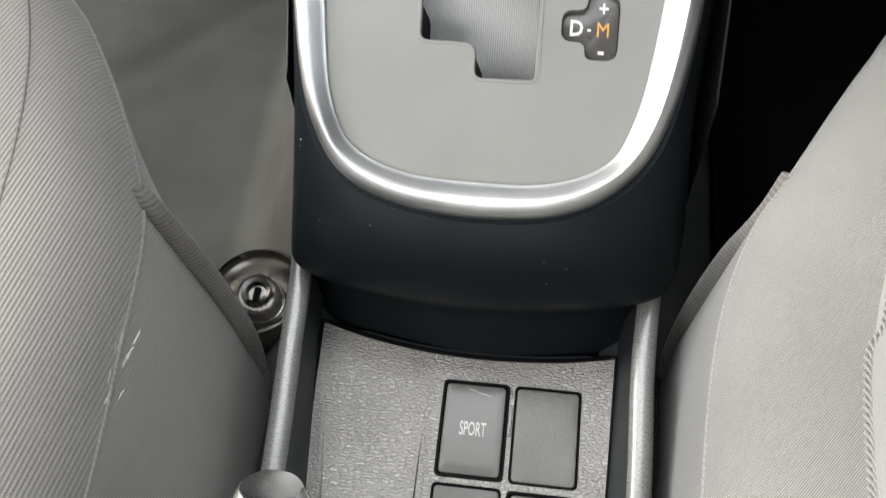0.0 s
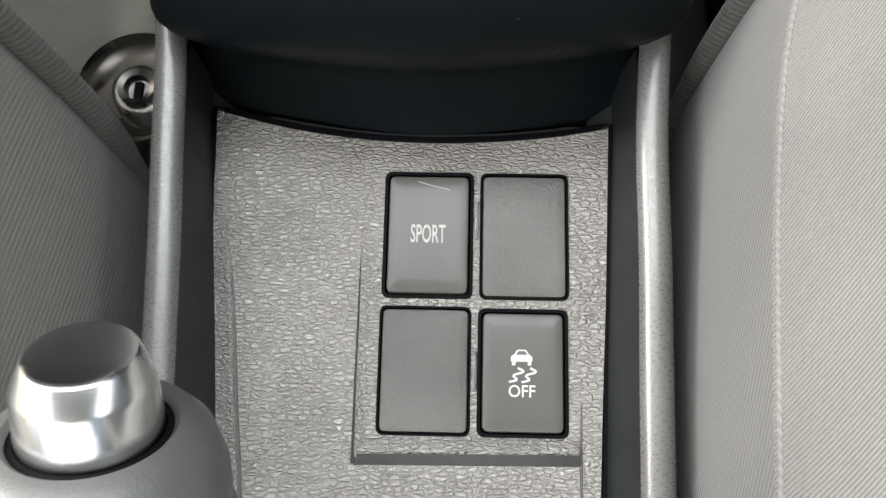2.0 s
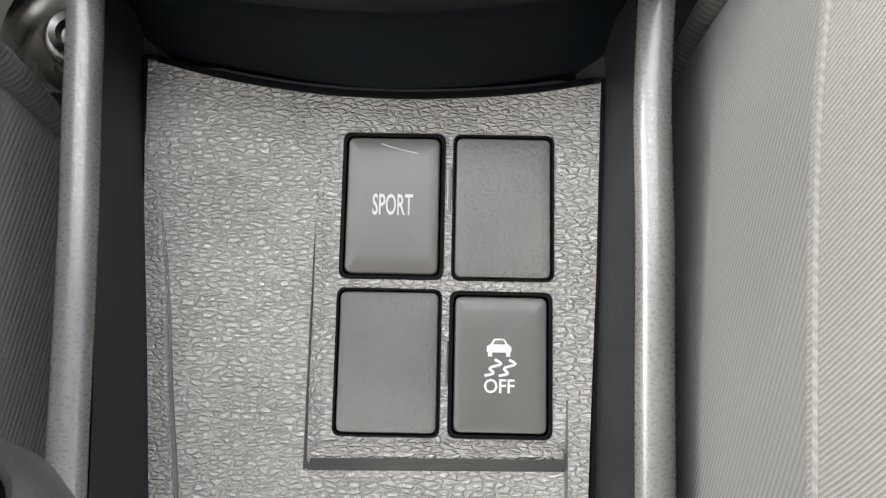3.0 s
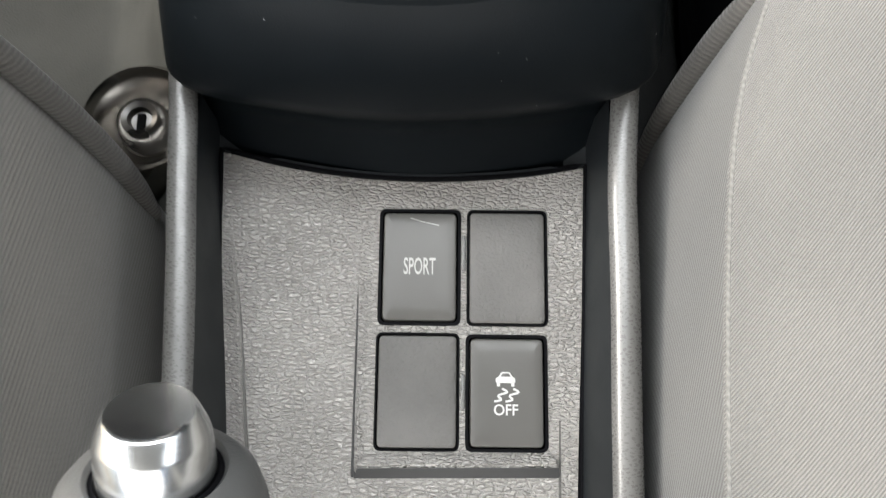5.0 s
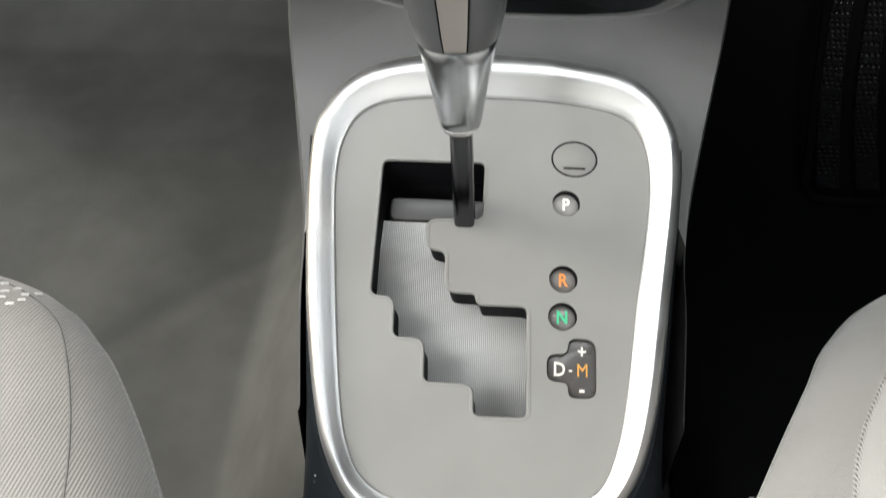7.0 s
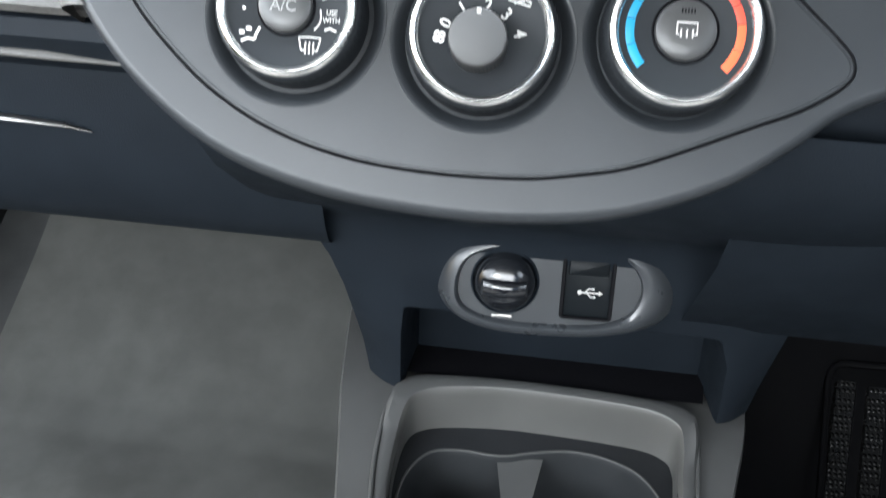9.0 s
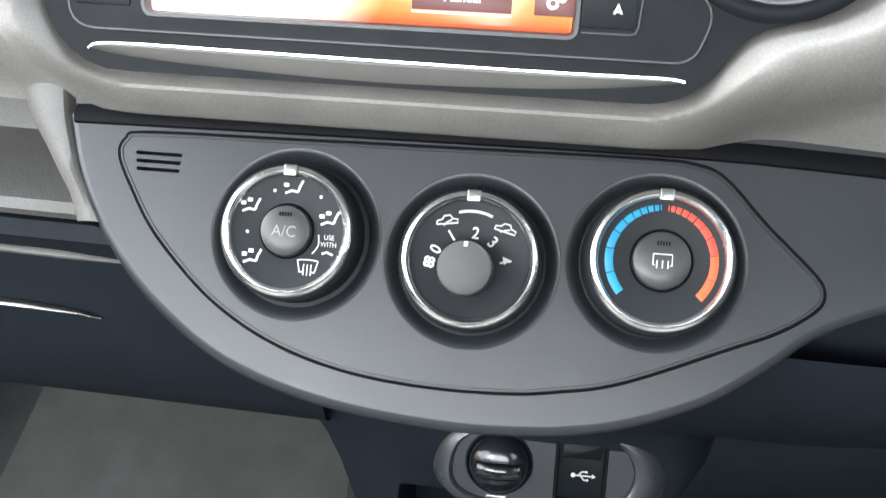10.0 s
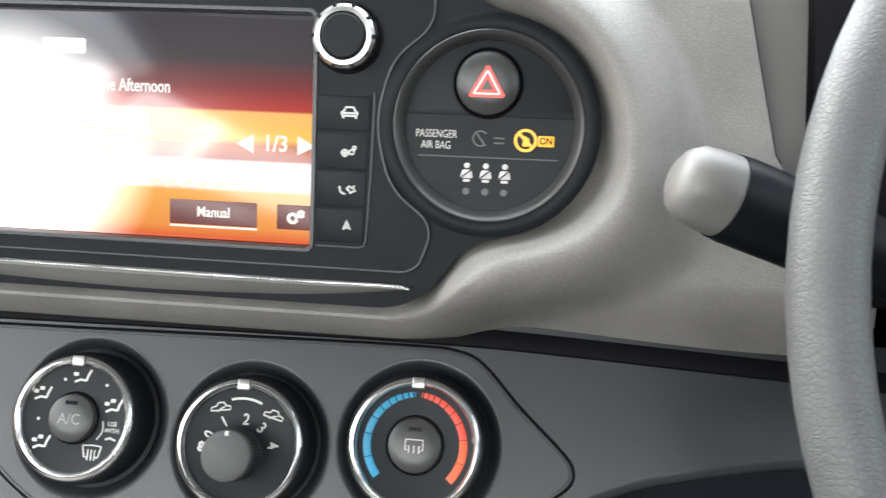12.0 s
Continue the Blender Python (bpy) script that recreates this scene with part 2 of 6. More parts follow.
RUBBER = plastic("black_rubber", (0.004, 0.004, 0.0045), 0.55, 0.5, 900, 0.12, 0.08)
MESHRUBBER, n_, l_, b_ = shader("studded_rubber", (0.006, 0.006, 0.006), 0.32, 0, 0.22)
studs = n_.new("ShaderNodeTexVoronoi")
studs.inputs["Scale"].default_value, studs.inputs["Randomness"].default_value = 190, 0.15
l_.new(n_.new("ShaderNodeTexCoord").outputs["Object"], studs.inputs["Vector"])
bump(n_, l_, b_, ramp(n_, l_, studs.outputs["Distance"], 1, 0, 0.15, 0.5), 1.0, 0.0015)
l_.new(ramp(n_, l_, noise_tex(n_, l_, 40, 4), 0.2, 0.5, 0.35, 0.65), b_.inputs["Roughness"])
HEADLINE = plastic("grey_headlining", (0.27, 0.265, 0.25), 0.95, 0.4, 800)
WHEELSKIN = grained("wheel_leather", (0.080, 0.083, 0.084), 0.42, 0.0018, (1, 1, 1), 0.00018, 0.45)


# ---- mesh helpers ----
def part(name, bm, material, parent=None, label=""):
    """Link a bmesh as one mesh object under a thing or a part."""
    me = bpy.data.meshes.new(name)
    bmesh.ops.recalc_face_normals(bm, faces=bm.faces)
    bm.to_mesh(me)
    bm.free()
    me.shade_smooth()
    me.set_sharp_from_angle(angle=radians(38))
    me.materials.append(material)
    ob = new(name, me)
    if parent is not None:
        ob.parent = parent
    if label:
        ob["label"] = label
    return ob


def thing(name, m, label, category, group="", kind=""):
    ob = new(name)
    ob.empty_display_size = 0.02
    ob.matrix_world = m
    return tagged(ob, label, category, group, kind)


def spline(points, count, closed=True):
    """Catmull-Rom curve through 2D or 3D points."""
    p = np.array(points, float)
    n = len(p)
    out = []
    spans = n if closed else n - 1
    for i in range(count):
        s = i * spans / (count if closed else count - 1)
        k = min(int(s), spans - 1)
        f = s - k
        if closed:
            a, b, c, d = p[(k - 1) % n], p[k], p[(k + 1) % n], p[(k + 2) % n]
        else:
            a, b, c, d = p[max(k - 1, 0)], p[k], p[k + 1], p[min(k + 2, n - 1)]
        out.append(0.5 * (2 * b + (c - a) * f + (2 * a - 5 * b + 4 * c - d) * f * f + (3 * b - a - 3 * c + d) * f ** 3))
    return np.array(out)


def rounded(points, radius, steps=4):
    """A polygon with its corners rounded."""
    p = [np.array(q, float) for q in points]
    out = []
    for i, q in enumerate(p):
        a, b = p[i - 1] - q, p[(i + 1) % len(p)] - q
        la, lb = np.linalg.norm(a), np.linalg.norm(b)
        r = min(radius, la * 0.49, lb * 0.49)
        a, b = q + a / la * r, q + b / lb * r
        for k in range(steps + 1):
            f = k / steps
            out.append((1 - f) ** 2 * a + 2 * f * (1 - f) * q + f * f * b)
    return np.array(out)


def rect(x0, y0, x1, y1, r=0.001, steps=3):
    return rounded([(x0, y0), (x1, y0), (x1, y1), (x0, y1)], r, steps)


def circle(x, y, r, n=48, ry=None):
    a = np.linspace(0, 2 * math.pi, n, endpoint=False)
    return np.stack([x + r * np.cos(a), y + (ry or r) * np.sin(a)], 1)


def offset(outline, d):
    """A closed 2D outline moved outwards by d (it runs counter-clockwise)."""
    o = np.array(outline, float)
    t = np.roll(o, -1, 0) - np.roll(o, 1, 0)
    t /= np.linalg.norm(t, axis=1, keepdims=True) + 1e-12
    return o + d * np.stack([t[:, 1], -t[:, 0]], 1)


def loft(rings, closed=True, cap_start=False, cap_end=False, bm=None):
    """Skin a row of rings, each a row of 3D points of one length."""
    bm = bm or bmesh.new()
    rows = [[bm.verts.new(tuple(map(float, p))) for p in r] for r in rings]
    n = len(rows[0])
    for a, b in zip(rows, rows[1:]):
        for i in range(n if closed else n - 1):
            j = (i + 1) % n
            bm.faces.new((a[i], a[j], b[j], b[i]))
    if cap_start:
        bm.faces.new(rows[0][::-1])
    if cap_end:
        bm.faces.new(rows[-1])
    return bm


def lift(outline, z):
    o = np.array(outline, float)
    return np.column_stack([o, np.full(len(o), z) if np.isscalar(z) else z])


def slab(outline, z0, z1, edge=0.0006, bm=None):
    """A plate of the given outline with softened upper edges."""
    e = min(edge, abs(z1 - z0) * 0.9)
    return loft([lift(outline, z0), lift(outline, z1 - e), lift(offset(outline, -0.3 * e), z1 - 0.3 * e), lift(offset(outline, -e), z1)],
                cap_start=True, cap_end=True, bm=bm)


def holed(outer, holes, z0, z1):
    """A plate with openings that go through it."""
    bm = bmesh.new()
    loops = []
    for o in [outer] + list(holes):
        top = [bm.verts.new((float(x), float(y), z1)) for x, y in o]
        low = [bm.verts.new((float(x), float(y), z0)) for x, y in o]
        n = len(top)
        edges = [bm.edges.new((top[i], top[(i + 1) % n])) for i in range(n)]
        loops += edges
        for i in range(n):
            j = (i + 1) % n
            bm.faces.new((top[i], top[j], low[j], low[i]))
    bmesh.ops.triangle_fill(bm, use_beauty=True, use_dissolve=False, edges=loops)
    return bm


def lathe(profile, n=48, m=None):
    """Turn a profile of (radius, height) round the local z axis."""
    a = np.linspace(0, 2 * math.pi, n, endpoint=False)
    rings = [np.column_stack([r * np.cos(a), r * np.sin(a), np.full(n, h)]) for r, h in profile]
    bm = loft(rings)
    bmesh.ops.remove_doubles(bm, verts=bm.verts, dist=1e-7)
    if m is not None:
        bm.transform(m)
    return bm


def tube(points, radius, n=10, closed=False, flat=1.0, bm=None):
    """A round cord along 3D points; radius may be a row."""
    p = np.array(points, float)
    r = np.full(len(p), radius) if np.isscalar(radius) else np.array(radius, float)
    t = (np.roll(p, -1, 0) - np.roll(p, 1, 0)) if closed else np.gradient(p, axis=0)
    t /= np.linalg.norm(t, axis=1, keepdims=True) + 1e-12
    up = np.array([0.0, 0.0, 1.0]) if abs(t[:, 2]).mean() < 0.8 else np.array([0.0, 1.0, 0.0])
    a = np.linspace(0, 2 * math.pi, n, endpoint=False)
    rings = []
    for q, d, k in zip(p, t, r):
        s = np.cross(d, up)
        s /= np.linalg.norm(s) + 1e-12
        w = np.cross(s, d)
        rings.append([q + k * (math.cos(x) * s + flat * math.sin(x) * w) for x in a])
    if closed:
        rings.append(rings[0])
        out = loft(rings, bm=bm)
        bmesh.ops.remove_doubles(out, verts=out.verts, dist=1e-7)
        return out
    return loft(rings, cap_start=True, cap_end=True, bm=bm)


def strokes(lines, width, z0, z1):
    """Flat printed strokes: each a row of 2D points."""
    bm = bmesh.new()
    for pts in lines:
        p = np.array(pts, float)
        t = np.gradient(p, axis=0)
        t /= np.linalg.norm(t, axis=1, keepdims=True) + 1e-12
        s = np.stack([-t[:, 1], t[:, 0]], 1) * width / 2
        for z in (z1,):
            a = [bm.verts.new((*q, z)) for q in p + s]
            b = [bm.verts.new((*q, z)) for q in p - s]
            c = [bm.verts.new((*q, z0)) for q in p + s]
            d = [bm.verts.new((*q, z0)) for q in p - s]
            for i in range(len(p) - 1):
                bm.faces.new((a[i], a[i + 1], b[i + 1], b[i]))
                bm.faces.new((a[i], c[i], c[i + 1], a[i + 1]))
                bm.faces.new((b[i], b[i + 1], d[i + 1], d[i]))
            bm.faces.new((a[0], b[0], d[0], c[0]))
            bm.faces.new((a[-1], c[-1], d[-1], b[-1]))
    return bm


def arc(x, y, r, a0, a1, n=14):
    a = np.radians(np.linspace(a0, a1, n))
    return np.stack([x + r * np.cos(a), y + r * np.sin(a)], 1)


def writing(name, words, size, x, y, z, material, parent, turn=0.0, squeeze=1.0, bold=0.0):
    """Raised print in the built-in font, centred on (x, y) of the parent's plane."""
    cu = bpy.data.curves.new(name, "FONT")
    cu.body, cu.size, cu.align_x, cu.align_y = words, size, "CENTER", "CENTER"
    cu.extrude, cu.offset = 0.00008, bold
    cu.resolution_u = 3
    tmp = bpy.data.objects.new(name, cu)
    scene.collection.objects.link(tmp)
    me = bpy.data.meshes.new_from_object(tmp.evaluated_get(bpy.context.evaluated_depsgraph_get()))
    bpy.data.objects.remove(tmp)
    bpy.data.curves.remove(cu)
    me.name = name
    me.transform(Matrix.Translation((x, y, z)) @ Matrix.Rotation(turn, 4, "Z") @ Matrix.Diagonal((squeeze, 1, 1, 1)))
    me.materials.clear()
    me.materials.append(material)
    ob = new(name, me)
    ob.parent = parent
    return ob


def plane_at(x, y, z, slope, roll=0.0):
    """Local x to the right, y up or forward along the surface, z out of it."""
    return Matrix.Translation((x, y, z)) @ Matrix.Rotation(radians(slope), 4, "X") @ Matrix.Rotation(radians(roll), 4, "Z")


PAN = plane_at(0, -0.040, 0.2395, 4.0)
PLA = plane_at(0, 0.100, 0.340, 22.4)
HV = plane_at(0, 0.3036, 0.6812, 62.0, 1.1)
SC = plane_at(0, 0.2911, 0.7712, 80.0, 1.1)
USB = plane_at(0.005, 0.385, 0.515, 75.0, 1.5)


# ---- cabin shell ----
def sheet(name, xs, ys, height, material, label, category, kind="structure"):
    """A floor-like skin with a height at every (x, y), and some thickness."""
    rows = [[(x, y, height(x, y)) for x in xs] for y in ys]
    bm = loft(rows, closed=False)
    low = [[(x, y, height(x, y) - 0.012) for x in xs] for y in ys]
    loft(low[::-1], closed=False, bm=bm)
    return tagged(part(name, bm, material), label, category, kind=kind)


def smooth(a, b, x):
    f = min(1.0, max(0.0, (x - a) / (b - a)))
    return f * f * (3 - 2 * f)


def floor_height(x, y):
    z = 0.085 + 0.125 * smooth(0.165, 0.075, abs(x))
    toe = smooth(0.05, -0.05, x)
    z += 0.30 * smooth(0.50, 1.15, y) * (1 - toe) + toe * (0.006 * smooth(0.40, 0.66, y) + 0.55 * (max(0.0, y - 0.655) + 0.5 * max(0.0, 0.02 - abs(y - 0.655))))
    across = (y - 0.2895) - 0.95 * (x + 0.2603)
    z -= 0.0022 * math.exp(-(across / 0.016) ** 2) * smooth(-0.32, -0.26, x) * smooth(-0.13, -0.18, x)
    z += 0.005 * math.exp(-((x + 0.118 + 0.05 * (y - 0.3)) / 0.009) ** 2) * smooth(0.17, 0.24, y) * smooth(0.44, 0.36, y)
    z -= 0.035 * math.exp(-((x + 0.106) / 0.034) ** 2 - ((y - 0.085) / 0.045) ** 2)
    z += 0.004 * math.sin(x * 31 + y * 9) * math.sin(y * 17 - x * 5)
    return z - 0.02 * smooth(-0.05, -0.4, y)


sheet("floor", np.linspace(-0.66, 0.66, 133), np.linspace(-1.5, 1.15, 213), floor_height, CARPET, "dark grey ribbed floor carpet over the tunnel", "carpet")


def wall(name, x0, x1, y0, y1, z0, z1, material, label):
    bm = bmesh.new()
    bmesh.ops.create_cube(bm, size=1, matrix=Matrix.Translation(((x0 + x1) / 2, (y0 + y1) / 2, (z0 + z1) / 2)) @ Matrix.Diagonal((x1 - x0, y1 - y0, z1 - z0, 1)))
    return tagged(part(name, bm, material), label, "wall", kind="structure")


wall("ceiling", -0.66, 0.66, -1.5, 0.12, 1.28, 1.31, HEADLINE, "pale grey headlining above the seats")
wall("wall_driver_door", 0.66, 0.70, -1.5, 1.15, 0.02, 0.88, DASHBLACK, "dark inner skin of the closed driver's door")
wall("wall_door_sill", -0.70, -0.66, -1.5, 1.15, 0.0, 0.16, DASHBLACK, "dark door sill of the open passenger door")
# out of view; added to block door light from the passenger footwell
wall("wall_light_stop", -0.70, -0.66, 0.565, 1.15, 0.16, 0.95, DASHBLACK, "unseen dark panel keeping door light off the passenger footwell")
wall("wall_rear", -0.66, 0.66, -1.54, -1.50, 0.02, 0.85, DASHBLACK, "dark wall behind the rear seats")
wall("wall_bulkhead", -0.66, 0.66, 1.15, 1.19, 0.02, 0.80, DEEP, "black bulkhead behind the footwells")
wall("wall_pillar_passenger", -0.70, -0.64, -0.72, -0.60, 0.1, 1.30, HEADLINE, "pale grey door pillar beside the seats")
wall("wall_pillar_driver", 0.64, 0.70, -0.72, -0.60, 0.1, 1.30, HEADLINE, "pale grey door pillar beside the seats")



def mat_height(x, y):
    return floor_height(x, y) + 0.010


sheet("passenger_mat", np.linspace(-0.60, -0.072, 106), np.linspace(0.02, 1.12, 160), lambda x, y: floor_height(x, y) + 0.006 + 0.0015 * math.sin(9 * x + 14 * y), MATCLOTH, "grey felt floor mat in the passenger footwell", "floor mat", "")
driver_mat = sheet("driver_mat", np.linspace(0.115, 0.60, 40), np.linspace(-0.02, 0.98, 60), mat_height, RUBBER, "black rubber floor mat in the driver's footwell", "floor mat", "")
heel = thing("heel_pad", pose(0.37, 0.62, 0.12), "ribbed black rubber heel pad on the driver's mat", "heel pad")
for k in range(6):
    x = 0.300 + 0.034 * k
    rows = []
    for y in np.linspace(0.475, 0.745, 16):
        z, w = mat_height(x + (y - 0.475) * 0.22, y), 0.012
        c = x + (y - 0.475) * 0.22
        rows.append([(c - w, y, z), (c - w * 0.8, y, z + 0.006), (c + w * 0.8, y, z + 0.006), (c + w, y, z)])
    bm = loft(rows, closed=False)
    bm.transform(Matrix.Translation((-0.37, -0.62, -0.12)))
    part("rib", bm, MESHRUBBER, heel, "worn rubber rib")
rim = [(x + (y - 0.47) * 0.22, y, mat_height(x + (y - 0.47) * 0.22, y) + 0.002) for x, y in rounded([(0.280, 0.465), (0.50, 0.465), (0.50, 0.765), (0.280, 0.765)], 0.02)]
bm = tube(rim, 0.004, 8, closed=True)
bm.transform(Matrix.Translation((-0.37, -0.62, -0.12)))
part("border", bm, RUBBER, heel, "raised rubber border")


# ---- seats ----
def merge(into, bm):
    """Adds one bmesh to another."""
    made = bpy.data.meshes.new("merged")
    bm.to_mesh(made)
    bm.free()
    into.from_mesh(made)
    bpy.data.meshes.remove(made)


CROWN = spline([(0.0, 0.318), (0.004, 0.332), (0.013, 0.343), (0.027, 0.350), (0.044, 0.3535), (0.062, 0.3545), (0.2, 0.3545)], 40, closed=False).T


def seat(name, upper, lower, pipe, stitch, label):
    """A cloth seat base: top, side skirt, piping at its front corner and stitched seams."""
    n = 128
    up, lo = spline(upper, n), spline(lower, n)
    base = thing(name, pose(float(up[:, 0].mean()), float(up[:, 1].mean()), 0.10), label, "seat", "front seats")
    shift = Matrix.Translation(-base.matrix_world.translation)
    sign = -1 if up[:, 0].mean() < 0 else 1

    def top(p):
        """Crown of the cushion: a little higher towards the front."""
        return 0.012 * smooth(-0.30, 0.10, p[1]) - 0.015 * smooth(0.10, 0.17, p[1])

    def ring(o, z):
        return np.array([(x, y, z + top((x, y)) * (1 if z > 0.3 else 0)) for x, y in o])

    def crown(x, y):
        d = np.hypot(up[:, 0] - x, up[:, 1] - y).min()
        return np.interp(d, *CROWN) + top((x, y))

    inwards = up - offset(up, 1.0)
    seam = spline(stitch, 200, closed=False)
    gap = np.array([np.hypot(seam[:, 0] - x, seam[:, 1] - y).min() for x, y in up])
    gap = np.where((gap < 0.040) & (sign > 0), gap, 0.030)
    gap = sum(np.roll(gap, k) for k in range(-3, 4)) / 7

    def course(f):
        """Ring at a share of the way to the seam, or past it towards the middle."""
        d = gap * min(f, 1.0) + (0.062 - gap) * max(0.0, f - 1.0)
        o = up + inwards * d[:, None]
        return np.array([(x, y, np.interp(q, *CROWN) + top((x, y))) for (x, y), q in zip(o, d)])

    bm = loft([course(f) for f in np.linspace(0, 1, 16)])
    bm.transform(shift)
    part("bolster", bm, BOLSTER if sign > 0 else SEAT_SHADED, base, "ribbed cloth bolster along the edge")
    mid = [course(f) for f in np.linspace(1, 2, 10)]
    cx, cy = up.mean(0)
    for f in (0.75, 0.5, 0.25, 0.06):
        o = np.array([cx, cy]) + (mid[9][:, :2] - [cx, cy]) * f
        mid.append(ring(o, 0.3545 - 0.004 * (1 - f)))
    bm = loft(mid, cap_end=True)
    bm.transform(shift)
    part("cushion", bm, SEAT_SHADED if sign < 0 else SEAT, base)
    # driver's skirt takes the cloth with the shade in its colour
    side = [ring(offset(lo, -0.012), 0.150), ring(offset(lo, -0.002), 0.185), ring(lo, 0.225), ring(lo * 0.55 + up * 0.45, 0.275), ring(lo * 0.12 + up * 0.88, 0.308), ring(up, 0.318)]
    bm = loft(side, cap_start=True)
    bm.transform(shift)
    part("side_skirt", bm, SEAT_SIDE if sign < 0 else SHADED_SKIRT, base, "finer cloth side skirt")
    p = ring(offset(up, -0.0005), 0.3200)
    bm = tube(p, 0.0006, 8, closed=True)
    bm.transform(shift)
    part("welt", bm, WELT, base, "ribbed welt along the cushion edge")

    if stitch:
        line = spline(stitch, 60, closed=False)
        bm = tube([(x, y, crown(x, y) - 0.0003) for x, y in line], 0.0005, 6)
        bm.transform(shift)
        part("insert_seam", bm, THREAD, base)
        step = np.concatenate([[0], np.cumsum(np.hypot(*np.diff(line, axis=0).T))])
        braid = bmesh.new()
        for d in np.arange(0.002, min(0.30, step[-1] - 0.004) if sign > 0 else 0.0, 0.0021):
            p = [np.array([np.interp(d + e, step, line[:, 0]) + w, np.interp(d + e, step, line[:, 1])]) for e, w in ((-0.0013, -0.0009), (0.0, 0.0), (0.0013, 0.0009))]
            loop = tube([(q[0], q[1], crown(q[0], q[1]) + h) for q, h in zip(p, (-0.0003, 0.0002, -0.0003))], 0.0004, 5)
            merge(braid, loop)
        braid.transform(shift)
        if sign > 0:
            part("braided_stitching", braid, SEAT, base, "ribbed stitching along the seam")
    for row in range(4):
        for k in range(13):
            x = sign * (0.178 + 0.0062 * k + 0.0016 * (row % 2))
            y = (0.134 if sign < 0 else 0.150) + 0.11 * (abs(x) - 0.178) - 0.0048 * row - 0.002 * (k % 2)
            z = crown(x, y)
            bm = tube([(x - 0.0016, y - 0.0006, z - 0.0002), (x, y, z + 0.0005), (x + 0.0016, y + 0.0006, z - 0.0002)], 0.0006, 5)
            bm.transform(shift)
            part("stitch", bm, SOFTPRINT, base)
    thick = 0.0039 if sign < 0 else 0.0045
    pts = spline(pipe, 26, closed=False)
    bm = tube(pts, np.concatenate([np.linspace(0.0030, thick, 6), np.full(16, thick), np.linspace(thick, 0.0030, 4)]), 12)
    bm.transform(shift)
    part("piping", bm, PIPING, base, "rounded cloth piping at the front corner")
    feet = loft([ring(offset(lo, -0.05), 0.10), ring(offset(lo, -0.05), 0.155)], cap_start=True, cap_end=True)
    feet.transform(shift)
    part("seat_frame", feet, DEEP, base, "black seat frame under the cushion")
    return crown


passenger_top = seat("car_seat",
     [(-0.098, 0.025), (-0.104, 0.044), (-0.118, 0.072), (-0.137, 0.102), (-0.152, 0.121), (-0.180, 0.147), (-0.225, 0.161), (-0.32, 0.168),
      (-0.44, 0.164), (-0.52, 0.13), (-0.555, 0.05), (-0.565, -0.10), (-0.56, -0.30), (-0.53, -0.42), (-0.40, -0.46), (-0.25, -0.46),
      (-0.13, -0.43), (-0.092, -0.32), (-0.090, -0.18), (-0.092, -0.06), (-0.095, -0.01)],
     [(-0.0860, 0.028), (-0.096, 0.042), (-0.125, 0.062), (-0.145, 0.088), (-0.165, 0.105), (-0.190, 0.125), (-0.230, 0.138), (-0.32, 0.145),
      (-0.44, 0.140), (-0.51, 0.11), (-0.545, 0.04), (-0.555, -0.10), (-0.55, -0.30), (-0.52, -0.41), (-0.40, -0.45), (-0.25, -0.45),
      (-0.12, -0.42), (-0.0845, -0.32), (-0.0830, -0.18), (-0.0822, -0.06), (-0.0830, -0.01)],
     [(-0.1050, 0.0425, 0.3345), (-0.1005, 0.0390, 0.328), (-0.0955, 0.0375, 0.305), (-0.0915, 0.0360, 0.278), (-0.0880, 0.0325, 0.250), (-0.0868, 0.0272, 0.222)],
     [(-.240, .152), (-.215, .146), (-.190, .137), (-.164, .119), (-.146, .088), (-.132, .047), (-.125, 0.0), (-.121, -.08), (-.120, -.40)], "grey twill cloth passenger seat with piped front corner")
seat("car_seat",
     [(0.0845, 0.045), (0.0955, 0.064), (0.103, 0.077), (0.114, 0.096), (0.128, 0.119), (0.145, 0.146), (0.176, 0.174), (0.24, 0.186),
      (0.34, 0.188), (0.46, 0.178), (0.53, 0.13), (0.565, 0.05), (0.565, -0.15), (0.55, -0.32), (0.50, -0.44), (0.38, -0.46),
      (0.22, -0.46), (0.11, -0.42), (0.064, -0.30), (0.064, -0.16), (0.0685, -0.05), (0.0740, 0.01)][::-1],
     [(0.0795, 0.045), (0.0905, 0.058), (0.115, 0.072), (0.132, 0.086), (0.146, 0.105), (0.162, 0.128), (0.188, 0.15), (0.24, 0.160),
      (0.34, 0.162), (0.45, 0.150), (0.52, 0.11), (0.555, 0.04), (0.555, -0.15), (0.54, -0.32), (0.49, -0.43), (0.38, -0.45),
      (0.22, -0.45), (0.10, -0.41), (0.070, -0.30), (0.070, -0.16), (0.0735, -0.05), (0.0780, 0.01)][::-1],
     [(0.0985, 0.068, 0.331), (0.0945, 0.060, 0.318), (0.0895, 0.0595, 0.292), (0.0855, 0.057, 0.262), (0.0825, 0.052, 0.238), (0.0805, 0.044, 0.215)],
     [(.165, .135), (.140, .10), (.122, .065), (.108, .01), (.100, -.05), (.098, -.40)], "light grey twill cloth driver's seat with piped front corner")

# pale scuffs on the passenger cushion
rng = random.Random(3)
passenger = bpy.data.objects["car_seat"]
scuffs = bmesh.new()
